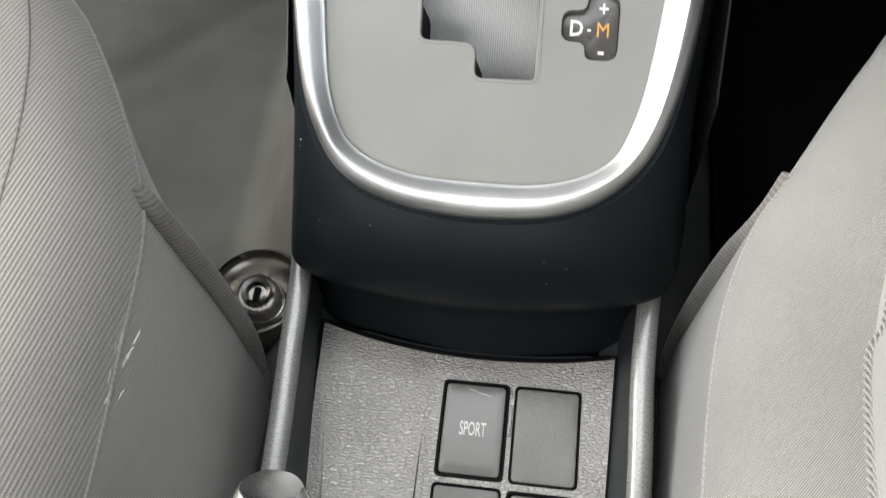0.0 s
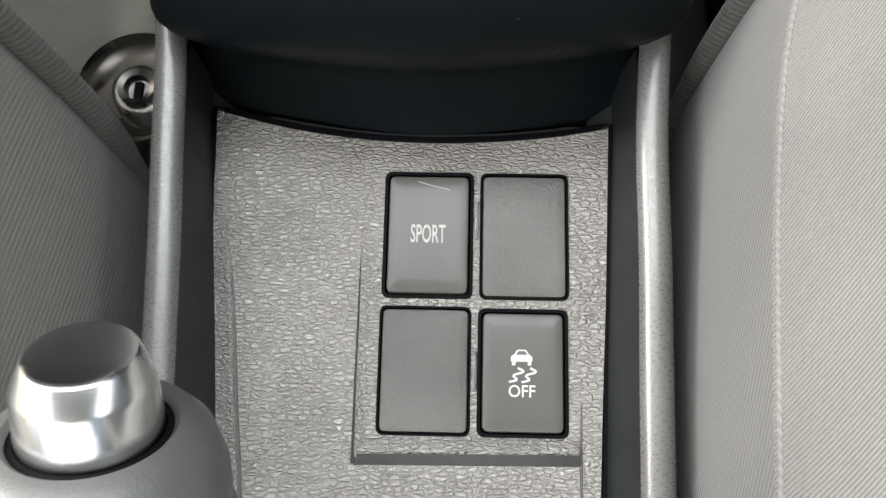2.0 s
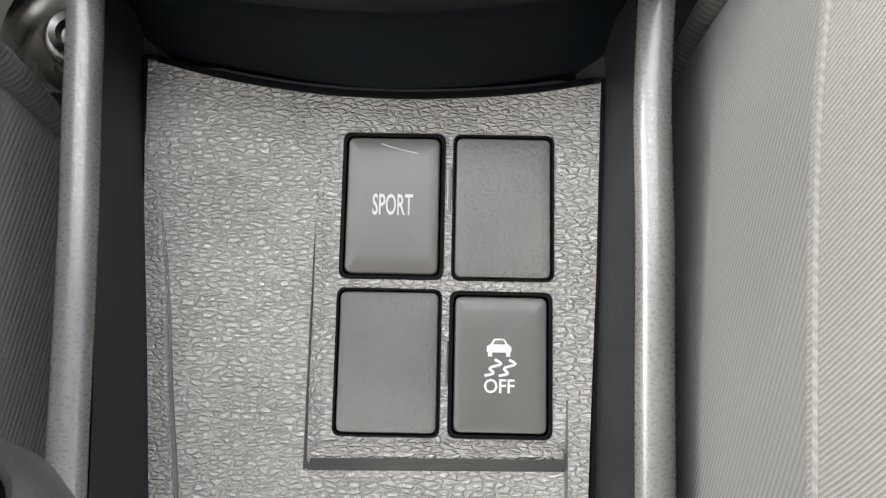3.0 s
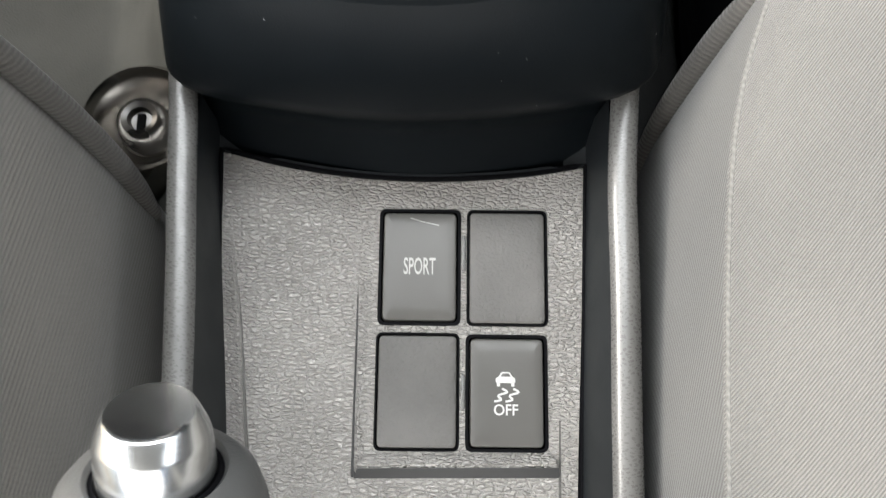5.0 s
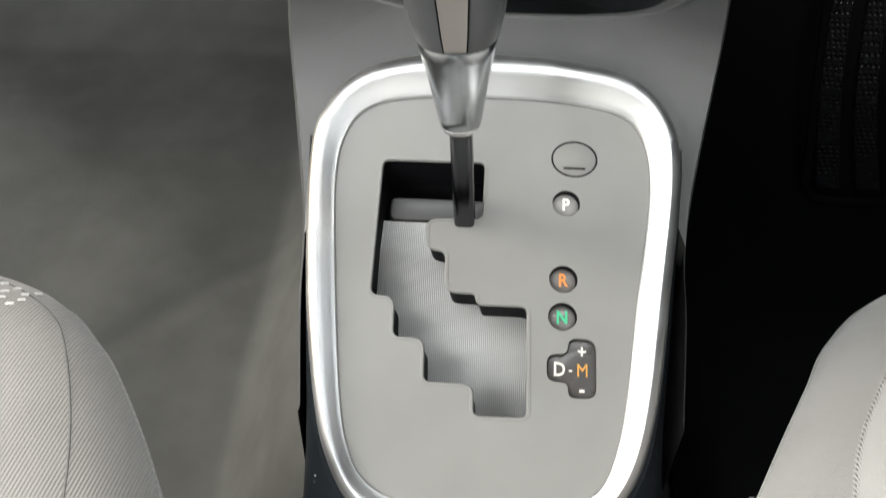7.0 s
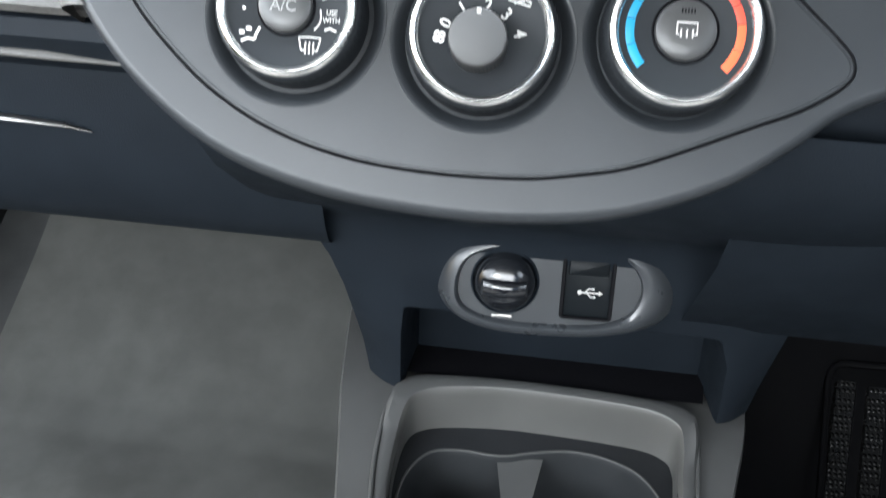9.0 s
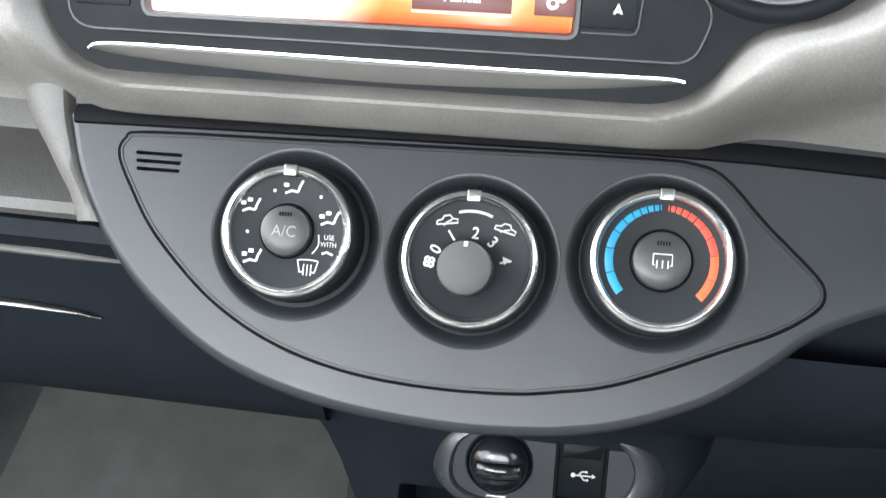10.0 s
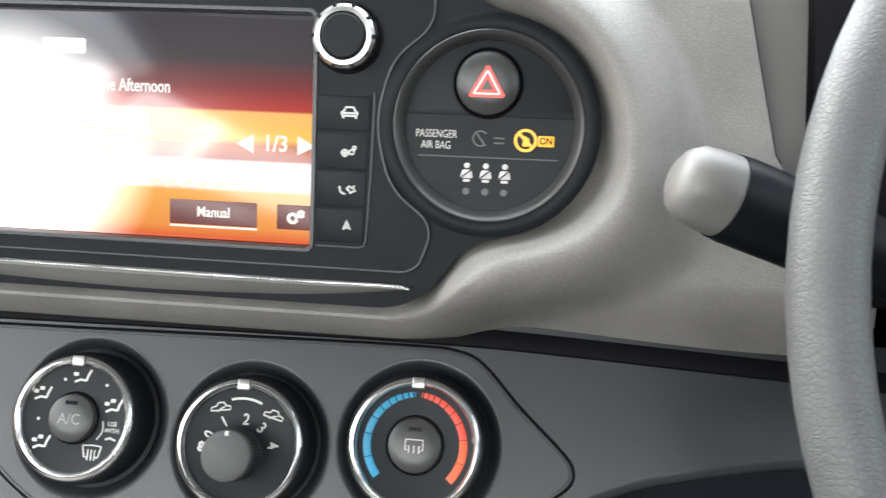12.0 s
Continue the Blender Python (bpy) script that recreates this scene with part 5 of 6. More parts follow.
def push(d, x, y, r, top):
    b = part("push_button", lathe([(0.0, top + 0.0010), (r * 0.5, top + 0.0008), (r * 0.85, top + 0.0002), (r * 0.97, top - 0.0006), (r, top - 0.002), (r, 0.010)], 48, Matrix.Translation((x, y, 0))), BUTTON, d, "domed dark grey push button")
    part("button_gap", lathe([(r + 0.0001, 0.0142), (r + 0.0007, 0.0147), (r + 0.0012, 0.0142)], 40, Matrix.Translation((x, y, 0))), DEEP, d)
    return b


push(dl, -.1113, .0052, .0102, 0.0180)
writing("legend", "A/C", 0.0064, -.1113, .0046, 0.0190, GREYPRINT, dl, 0, 0.95)
part("button_lamp", strokes([[(-.1113 + k * 0.0011, .0108), (-.1113 + k * 0.0011, .0124)] for k in range(-2, 3)], 0.0005, 0.0180, 0.0190), DEEP, dl)
# airflow symbols as plain strokes
F = 0.0254 / 105


def vent_sign(cx, cy, extra):
    s = [[(cx - 0.0034, cy - 0.0022), (cx - 0.0008, cy - 0.0010), (cx + 0.0018, cy - 0.0014)], [(cx + 0.0018, cy - 0.0014), (cx + 0.0024, cy + 0.0008), (cx + 0.0036, cy + 0.0034)]]
    dots = [(cx - 0.0032, cy + 0.0012)] + ([(cx - 0.0006, cy + 0.0026)] if extra else [])
    return s, dots


marks, spots = [], []
for dx, dy, extra in ((5, 72, 0), (-65, 37, 1), (-55, -48, 1), (70, 24, 1)):
    s, d = vent_sign(-.1113 + dx * F, .0052 + dy * F, extra)
    marks += s
    spots += d
part("airflow_symbols", strokes(marks, 0.00095, 0.0142, 0.01445), SOFTPRINT, dl)
bm = bmesh.new()
for x, y in spots:
    slab(rect(x - 0.0011, y - 0.0008, x + 0.0011, y + 0.0008, 0.0004, 2), 0.0142, 0.01445, 0.0001, bm=bm)
for dx, dy in ((-27, 66), (52, 61), (-67, -6)):
    slab(circle(-.1113 + dx * F, .0052 + dy * F, 0.0007, 10), 0.0142, 0.01445, 0.0001, bm=bm)
part("airflow_dots", bm, SOFTPRINT, dl)
writing("legend", "USE\nWITH", 0.0028, -.1113 + 72 * F, .0052 - 12 * F, 0.01435, SOFTPRINT, dl, 0, 0.9)


def screen_sign(cx, cy, w, h):
    """Heated window: an outline with three rising wavy lines."""
    lines = [[(cx - w, cy + h), (cx, cy + h * 1.15), (cx + w, cy + h)], [(cx + w, cy + h), (cx + w * 0.72, cy - h)], [(cx - w, cy + h), (cx - w * 0.72, cy - h)], [(cx - w * 0.72, cy - h), (cx - w * 0.4, cy - h * 0.9)], [(cx + w * 0.72, cy - h), (cx + w * 0.4, cy - h * 0.9)]]
    for k in (-1, 0, 1):
        lines.append([(cx + k * w * 0.36 + 0.0002 * math.sin(q * 3), cy - h * 1.5 + q * h * 0.62) for q in range(4)])
    return lines


part("demist_symbol", strokes(screen_sign(-.1113 + 40 * F, .0052 - 56 * F, 0.0042, 0.0024), 0.0005, 0.0142, 0.01445), SOFTPRINT, dl)
part("demist_bracket", strokes([spline([(-.1113 + 54 * F, .0052 - 2 * F), (-.1113 + 55 * F, .0052 - 20 * F), (-.1113 + 46 * F, .0052 - 34 * F)], 10, closed=False)], 0.0005, 0.0142, 0.01445), SOFTPRINT, dl)
part("recirculation_symbol", strokes([[(-.1113 + (62 + k) * F, .0052 - 33 * F), (-.1113 + (70 + k) * F, .0052 - 30 * F), (-.1113 + (80 + k) * F, .0052 - 34 * F)] for k in (0, 1)], 0.0008, 0.0142, 0.01445), SOFTPRINT, dl)

# fan dial
KC = (-.0380, -.0042, 0)
part("centre_knob", lathe([(0.0, 0.0300), (0.0088, 0.0298), (0.0101, 0.0291), (0.0106, 0.0275), (0.0107, 0.0170), (0.0109, 0.0135)], 56, Matrix.Translation(KC)), KNOB, dm, "grey rubber-coated centre knob")
ridges = bmesh.new()
for k in range(48):
    t = k * 2 * math.pi / 48
    c, s = math.cos(t), math.sin(t)
    v = [ridges.verts.new((KC[0] + q * c - w * s, KC[1] + q * s + w * c, z)) for q, w, z in ((0.0110, -0.0004, 0.0165), (0.0110, 0.0004, 0.0165), (0.0109, 0.0004, 0.0270), (0.0109, -0.0004, 0.0270))]
    ridges.faces.new(v)
part("knob_knurling", ridges, DIAL, dm)
part("knob_mark", slab(rect(KC[0] - 0.0008, KC[1] + 0.0080, KC[0] + 0.0008, KC[1] + 0.0100, 0.0002), 0.0285, 0.0302, 0.0002), SOFTPRINT, dm)
G = 0.0259 / 112
for word, dx, dy, turn in (("0", -58, 12, 65), ("1", -33, 37, 35), ("2", 7, 44, -5), ("3", 37, 31, -40), ("4", 60, 2, -75)):
    writing("digit", word, 0.0066, -.0372 + dx * G, dy * G, 0.01435, SOFTPRINT, dm, radians(turn), 0.9, 0.0001)
fan = [arc(-.0372 - 68 * G + 0.0011 * math.cos(q), -10 * G + 0.0011 * math.sin(q), 0.0010, math.degrees(q) - 60, math.degrees(q) + 170, 8) for q in (0.6, 2.2, 3.7, 5.3)]
part("fan_symbol", strokes(fan, 0.0010, 0.0142, 0.01445), SOFTPRINT, dm)
part("range_arc", strokes([arc(-.0372, 0, 82 * G, 66, 107, 16)], 0.0010, 0.0142, 0.01445), SOFTPRINT, dm)


def car_sign(cx, cy, turn):
    pts = [(-0.0042, -0.0010), (-0.0040, 0.0004), (-0.0020, 0.0008), (-0.0010, 0.0022), (0.0014, 0.0022), (0.0022, 0.0008), (0.0042, 0.0004), (0.0042, -0.0010), (-0.0042, -0.0010)]
    c, s = math.cos(turn), math.sin(turn)
    lines = [[(cx + c * x - s * y, cy + s * x + c * y) for x, y in pts], [(cx + c * x - s * y, cy + s * x + c * y) for x, y in ((-0.0016, -0.0016), (0.0, -0.0004), (0.0018, 0.0004))]]
    return lines


part("air_symbols", strokes(car_sign(-.0372 - 43 * G, 62 * G, 0.15) + car_sign(-.0372 + 57 * G, 55 * G, -0.25), 0.0006, 0.0142, 0.01445), SOFTPRINT, dm)

# temperature dial
push(dr, .0368, .0055, .0112, 0.0165)
w = 0.0036
part("demist_symbol", strokes([[(.0368 - w, .0078), (.0368 + w, .0078), (.0368 + w, .0035), (.0368 + w * 0.75, .0035)], [(.0368 - w, .0078), (.0368 - w, .0035), (.0368 - w * 0.75, .0035)]]
     + [[(.0368 + k * 0.0021 + 0.0002 * math.sin(q * 3), .0024 + q * 0.0010) for q in range(4)] for k in (-1, 0, 1)], 0.0005, 0.0165, 0.0177), SOFTPRINT, dr)
part("button_lamp", strokes([[(.0368 + k * 0.0011, .0112), (.0368 + k * 0.0011, .0128)] for k in range(-2, 3)], 0.0005, 0.0160, 0.0174), DEEP, dr)
for s, m in ((1, BLUE), (-1, RED)):
    edges = [92, 95, 101, 108, 116, 125, 136, 150, 170, 197, 222]
    for k in range(10):
        a0, a1 = edges[k] + 1.6 - 0.12 * k, edges[k + 1] - 0.2
        wide = 0.0021 + 0.00014 * k
        pts_o, pts_i = arc(0, 0, 0.0217, a0, a1, 6), arc(0, 0, 0.0217 - wide, a0, a1, 6)
        o = np.vstack([pts_o, pts_i[::-1]])
        o[:, 0] *= s
        part("scale_mark", slab((o if s > 0 else o[::-1]) + [.0368, .0055], 0.0142, 0.0145, 0.0001), m if k < 8 or s > 0 else ORANGEPRINT, dr, "blue cold mark" if s > 0 else "red hot mark")

# ---- infotainment unit ----
unit = thing("infotainment_unit", SC, "black infotainment unit with a bright touch screen", "infotainment")


def unit_edge(d):
    """Outline at distance d from the fascia edge, marched round its middle."""
    out = []
    for k in range(160):
        t = 2 * math.pi * k / 160
        lo_, hi_ = 0.0, 0.24
        for _ in range(28):
            mid = (lo_ + hi_) / 2
            if unit_gap(-0.050 + mid * math.cos(t), 0.056 + mid * math.sin(t)) < d:
                lo_ = mid
            else:
                hi_ = mid
        out.append((-0.050 + lo_ * math.cos(t), 0.056 + lo_ * math.sin(t)))
    return np.array(out)


fas = unit_edge(-0.0008)
HAZ = (0.0600, 0.0545)
SCREEN = rect(-.1615, .0060, -.0072, .0930, 0.0015)
part("fascia", holed(fas, [offset(SCREEN, 0.0012)[::-1], circle(*HAZ, 0.0350, 64)[::-1]], -0.014, -0.0010), PIANO, unit, "smooth black fascia")
inner_o = rounded([(-.192, -.0015), (.0310, -.0020), (.0360, 0.0008), (.0415, .0165), (.0235, .0300), (.0175, .0545), (.0235, .0790), (.0400, .0905), (.0345, .1230), (-.192, .1230)], 0.010, 5)
part("unit_plate", holed(inner_o, [offset(SCREEN, 0.0010)[::-1]], -0.003, 0.0006), PIANO, unit, "raised black control plate")
part("unit_joint", tube(lift(inner_o, 0.0002), 0.0006, 6, closed=True), BEZEL, unit, "fine bright joint round the control plate")
so = offset(SCREEN, 0.0004)
part("screen_frame", loft([lift(offset(so, 0.0021), 0.0003), lift(offset(so, 0.0018), 0.0013), lift(offset(so, 0.0005), 0.0013), lift(so, 0.0002), lift(so, -0.0045)]), BEZEL, unit, "dark frame round the screen")

# lit page of the display: dark upper band, orange and white bands below
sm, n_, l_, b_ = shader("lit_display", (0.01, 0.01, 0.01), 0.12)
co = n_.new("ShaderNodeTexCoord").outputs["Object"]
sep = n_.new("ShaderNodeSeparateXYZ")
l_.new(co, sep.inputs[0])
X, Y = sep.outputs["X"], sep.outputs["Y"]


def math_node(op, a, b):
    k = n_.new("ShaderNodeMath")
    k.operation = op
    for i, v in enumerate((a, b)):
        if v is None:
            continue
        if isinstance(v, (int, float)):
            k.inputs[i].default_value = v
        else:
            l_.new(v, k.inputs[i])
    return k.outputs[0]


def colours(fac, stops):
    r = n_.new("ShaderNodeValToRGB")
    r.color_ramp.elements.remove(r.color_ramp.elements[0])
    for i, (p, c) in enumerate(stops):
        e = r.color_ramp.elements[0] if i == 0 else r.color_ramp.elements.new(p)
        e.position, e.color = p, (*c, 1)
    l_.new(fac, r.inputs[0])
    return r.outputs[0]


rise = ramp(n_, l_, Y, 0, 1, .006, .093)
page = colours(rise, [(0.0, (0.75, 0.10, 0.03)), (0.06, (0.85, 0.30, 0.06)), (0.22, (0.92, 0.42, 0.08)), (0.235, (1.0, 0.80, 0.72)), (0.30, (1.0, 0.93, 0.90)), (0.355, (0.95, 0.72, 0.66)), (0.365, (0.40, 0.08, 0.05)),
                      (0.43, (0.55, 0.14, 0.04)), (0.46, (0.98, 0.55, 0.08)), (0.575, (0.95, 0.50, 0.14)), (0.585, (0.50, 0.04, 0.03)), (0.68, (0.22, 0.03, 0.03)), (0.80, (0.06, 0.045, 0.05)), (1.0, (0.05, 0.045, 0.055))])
# white glare on the glass, drawn as an ellipse in the page's emission
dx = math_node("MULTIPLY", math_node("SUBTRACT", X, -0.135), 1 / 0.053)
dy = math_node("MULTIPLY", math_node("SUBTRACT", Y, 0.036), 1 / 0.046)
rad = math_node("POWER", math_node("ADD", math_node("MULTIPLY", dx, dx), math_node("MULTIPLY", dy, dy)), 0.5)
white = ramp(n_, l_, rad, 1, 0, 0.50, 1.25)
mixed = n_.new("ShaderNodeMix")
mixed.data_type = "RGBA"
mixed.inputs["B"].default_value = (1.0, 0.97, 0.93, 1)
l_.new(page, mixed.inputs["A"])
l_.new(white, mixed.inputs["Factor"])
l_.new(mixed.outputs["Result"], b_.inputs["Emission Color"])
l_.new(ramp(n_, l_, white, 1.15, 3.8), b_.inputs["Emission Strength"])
disp = part("screen", slab(SCREEN, -0.0050, -0.0030, 0.0002), sm, unit, "lit touch screen with white glare drawn into its page")
writing("text", "in the Afternoon", 0.0070, -.0810, .0645, -0.0028, WHITELAMP, disp, 0, 0.71, 0.0001)
writing("text", "1/3", 0.0088, -.0218, .0443, -0.0028, WHITELAMP, disp, 0, 0.9, 0.0001)
for s, x in ((1, -.0096), (-1, -.0340)):
    part("arrow", slab(rounded([(x - s * .0035, .0478), (x - s * .0035, .0404), (x + s * .0035, .0441)][::s], 0.0003, 2), -0.0031, -0.0027, 0.0001), WHITELAMP, disp)
writing("text", "Manual", 0.0056, -.0465, .0165, -0.0028, WHITELAMP, disp, 0, 0.85, 0.0001)
part("text_bar", slab(rect(-.1165, .0760, -.0985, .0820, .001), -0.0031, -0.0028, 0.0001), WHITELAMP, disp)
PAGELINE = glow("orange_page_line", (1.0, 0.60, 0.25), 2.2)
part("page_graphic", strokes([[(-.1010, .0475), (-.0790, .0475), (-.0840, .0400), (-.0950, .0400), (-.1010, .0475)], [(-.0790, .0440), (-.0480, .0470)], [(-.0600, .0300), (-.0520, .0420)]], 0.0006, -0.0031, -0.0028), PAGELINE, disp, "orange outlines of the page's picture")
for k in range(4, 9):
    part("page_hatch", strokes([[(-.1000 + 0.0068 * k, .0262), (-.0962 + 0.0068 * k, .0285)]], 0.0012, -0.0031, -0.0029), PAGELINE, disp)
for x0, x1 in ((-.0330, -.0228), (-.0210, -.0080)):
    part("text_bar", slab(rect(x0, .0325, x1, .0372, .001), -0.0031, -0.0028, 0.0001), WHITELAMP, disp)
PAGEKEY = glow("dark_red_key", (0.20, 0.02, 0.015), 0.8)
for x0, x1 in ((-.0645, -.0288), (-.0209, -.0056)):
    part("page_button", slab(rect(x0, .0115, x1, .0212, .0006), -0.0032, -0.00295, 0.0001), PAGEKEY, disp, "dark red touch button")
part("button_line", slab(rect(-.0645, .0104, -.0288, .0112, .0002), -0.0032, -0.0029, 0.0001), WHITELAMP, disp)
part("button_symbol", strokes([arc(-.0145, .0160, .0017, 0, 350, 12), arc(-.0112, .0178, .0010, 0, 350, 10)], 0.0013, -0.0031, -0.0028), WHITELAMP, disp)


def keys(x0, x1, rows_, slant, icons):
    """A column of four flat keys with grooves between them."""
    for k in range(4):
        top_, bot = rows_[k], rows_[k + 1]
        o = rounded([(x0, bot + 0.0003), (x1 - abs(slant) * (k + 1) / 4, bot + 0.0003), (x1 - abs(slant) * k / 4, top_ - 0.0003), (x0, top_ - 0.0003)] if slant >= 0 else
                    [(x0 - slant * (k + 1) / 4, bot + 0.0003), (x1, bot + 0.0003), (x1, top_ - 0.0003), (x0 - slant * k / 4, top_ - 0.0003)], 0.0008, 3)
        key = part("key", slab(o, -0.001, 0.0012, 0.0004), KEY, unit, "flat black key with a pale symbol")
        cx, cy = x0 + (x1 - x0) * (0.64 if slant > 0 else 0.40) - slant * 0.4, (top_ + bot) / 2
        icons[k](key, cx, cy)


def draw(lines, width=0.0006):
    return lambda key, cx, cy: part("symbol", strokes([[(cx + x, cy + y) for x, y in p] for p in lines], width * 0.8, 0.0011, 0.0014), SOFTPRINT, key)


car = draw([[(-.0030, -.0004), (-.0030, .0004), (-.0022, .0010), (-.0014, .0024), (.0014, .0024), (.0022, .0010), (.0030, .0004), (.0030, -.0004)], [(-.0030, .0002), (.0030, .0002)], [(-.0030, -.0008), (.0030, -.0008)], [(-.0024, -.0018), (-.0024, -.0010)], [(.0024, -.0018), (.0024, -.0010)]], 0.0009)
cogs = draw([arc(-.0014, -.0006, .0012, 0, 350, 12), arc(.0012, -.0002, .0009, 0, 350, 10), arc(.0022, .0014, .0006, 0, 350, 8), [(-.0030, -.0006), (.0002, -.0006)], [(-.0014, -.0022), (-.0014, .0010)]], 0.0008)
phone = draw([spline([(-.0032, .0012), (-.0026, -.0010), (-.0008, -.0018)], 8, closed=False), [(-.0004, .0002), (.0006, .0014), (.0014, .0006), (.0026, .0016), (.0022, .0002), (.0032, -.0004), (.0018, -.0008), (.0010, -.0014), (.0006, -.0004), (-.0004, .0002)]], 0.0008)
tent = draw([[(-.0014, -.0014), (0, .0020), (.0014, -.0014), (0, -.0005), (-.0014, -.0014)], [(-.0007, -.0006), (0, .0012), (.0007, -.0006)]], 0.0009)
keys(-.0044, .0158, [.0640, .0503, .0358, .0215, .0080], 0.0016, [car, cogs, phone, tent])
key_line = [(.0172, .0655), (.0170, .0500), (.0166, .0350), (.0160, .0200), (.0154, .0095), (.0146, .0072), (.0125, .0066), (-.0040, .0066)]
part("key_border", tube(lift(np.array(key_line), 0.0009), 0.0004, 6), BEZEL, unit, "fine raised line round the keys")
note = draw([[(-.0014, -.0012), (-.0014, .0014)], [(.0010, -.0010), (.0010, .0014)], [(-.0014, .0014), (.0010, .0014)]], 0.0008)
right = draw([[(-.0010, .0016), (.0010, 0), (-.0010, -.0016)]], 0.0006)
left = draw([[(.0010, .0016), (-.0010, 0), (.0010, -.0016)]], 0.0006)
lampk = draw([arc(0, 0, .0011, 0, 350, 10), [(-.002, 0), (.002, 0)], [(0, -.002), (0, .002)]], 0.0007)
keys(-.1945, -.1680, [.0632, .0500, .0349, .0198, .0067], -0.0056, [note, right, left, lampk])
for x in (.0062, -.181):
    kn = part("rotary_knob", lathe([(0.0, 0.0092), (0.0075, 0.0092), (0.0084, 0.0084), (0.0086, 0.0076)], 48, Matrix.Translation((x, .0850, 0))), KEY, unit, "round volume knob with a notched silver ring")
    part("knob_ring", lathe([(0.0084, 0.0072), (0.0088, 0.0086), (0.0104, 0.0084), (0.0116, 0.0070), (0.0118, 0.0)], 60, Matrix.Translation((x, .0850, 0))), metal("knob_silver", (0.45, 0.45, 0.44), 0.3), kn, "notched satin silver ring")
    for k in range(10):
        t = k * math.pi / 5
        c, s = math.cos(t), math.sin(t)
        part("notch", slab(np.array([(x + c * q - s * w_, .0850 + s * q + c * w_) for q, w_ in ((0.0106, -0.0007), (0.0121, -0.0007), (0.0121, 0.0007), (0.0106, 0.0007))]), 0.001, 0.0083, 0.0002), KEY, kn)
    part("knob_shadow_gap", lathe([(0.0119, 0.0008), (0.0127, 0.0011), (0.0134, 0.0007)], 40, Matrix.Translation((x, .0850, 0))), DEEP, kn)
# bright bar under the screen
bar_t = spline([(-.1840, -.0086), (-.1760, -.0062), (-.1300, -.0062), (-.0700, -.0066), (-.0100, -.0070), (.0260, -.0070), (.0330, -.0082)], 40, closed=False)
bar_b = spline([(-.1840, -.0092), (-.1700, -.0112), (-.1300, -.0135), (-.0750, -.0150), (-.0200, -.0138), (.0150, -.0112), (.0330, -.0088)], 40, closed=False)
rows = [lift(bar_t, -0.0005), lift(bar_t * 0.9 + bar_b * 0.1, 0.0022), lift(bar_t * 0.75 + bar_b * 0.25, 0.0028), lift(bar_t * 0.3 + bar_b * 0.7, 0.0012), lift(bar_b, -0.0010)]
part("lower_bar", loft(rows, closed=False), SWITCH, unit, "dark lens-shaped bar")
part("bar_edge", tube(lift(bar_t * 0.93 + bar_b * 0.07, 0.0021), 0.0006, 6), CHROME, unit, "bright line along the bar")

# ---- hazard and warning module ----
haz = thing("warning_lamp_module", SC @ Matrix.Translation((*HAZ, 0)), "round black warning lamp module with hazard button", "warning lamps")
part("surround", lathe([(0.0415, -0.0025), (0.0413, 0.0002), (0.0400, 0.0009), (0.0358, 0.0009), (0.0350, 0.0004), (0.0318, -0.0045)], 80), PIANO, haz, "black bevelled surround")
part("bevel_ring", lathe([(0.0354, 0.0010), (0.0350, 0.0013), (0.0342, 0.0008), (0.0330, -0.0012), (0.0318, -0.0044)], 80), BUTTON, haz, "satin inner bevel")
part("face", lathe([(0.0, -0.0050), (0.0322, -0.0050)], 64), DIAL, haz, "matt black face")
part("upper_face", slab(np.vstack([arc(0, 0, 0.0318, 7, 173, 30)]), -0.0052, -0.0044, 0.0003), DIAL, haz, "matt upper half")
hb = part("hazard_button", lathe([(0.0, 0.0012), (0.006, 0.0010), (0.0105, 0.0002), (0.0116, -0.0010), (0.0119, -0.005)], 56, Matrix.Translation((-.0010, .0160, 0))), BUTTON, haz, "round domed hazard button")
part("button_gap", lathe([(0.0119, -0.0040), (0.0127, -0.0034), (0.0132, -0.0040)], 48, Matrix.Translation((-.0010, .0160, 0))), DEEP, haz)


def tri(r, z, w_, m, name):
    p = [(-.0010 + r * math.cos(t), .0148 + r * math.sin(t)) for t in np.radians([90, 210, 330, 90])]
    return part(name, strokes([[p[0], p[1]], [p[1], p[2]], [p[2], p[0]]], w_, z - 0.0004, z), m, hb)


tri(0.0072, 0.0013, 0.0010, REDLAMP, "red_triangle")
tri(0.0056, 0.0014, 0.0007, WHITE, "white_triangle")
tri(0.0038, 0.0015, 0.0010, REDLAMP, "inner_triangle")
writing("legend", "PASSENGER\nAIR BAG", 0.0042, -.0198, -.0055, -0.0048, SOFTPRINT, haz, 0, 0.72)
part("divider", strokes([[(-.0265, -.0117), (.0262, -.0115)]], 0.0005, -0.005, -0.0046), BEZEL, haz)
part("unlit_symbol", strokes([arc(-.0030, -.0045, 0.0028, 40, 300, 14), [(-.0050, -.0020), (-.0010, -.0072)], [(.0020, -.0040), (.0060, -.0042)], [(.0020, -.0060), (.0060, -.0060)]], 0.0006, -0.005, -0.0047), DIM, haz)
part("amber_ring", strokes([arc(.0140, -.0045, 0.0038, 0, 360, 28), [(.0113, -.0018), (.0167, -.0072)]], 0.0011, -0.005, -0.0046), AMBER, haz, "lit amber ring symbol")
part("amber_shape", slab(rounded([(.0128, -.0068), (.0150, -.0068), (.0156, -.0040), (.0132, -.0026)], 0.0006, 2), -0.005, -0.0047, 0.0001), AMBER, haz)
part("amber_box", slab(rect(.0186, -.0066, .0246, -.0026, 0.0005), -0.005, -0.0047, 0.0001), AMBER, haz)
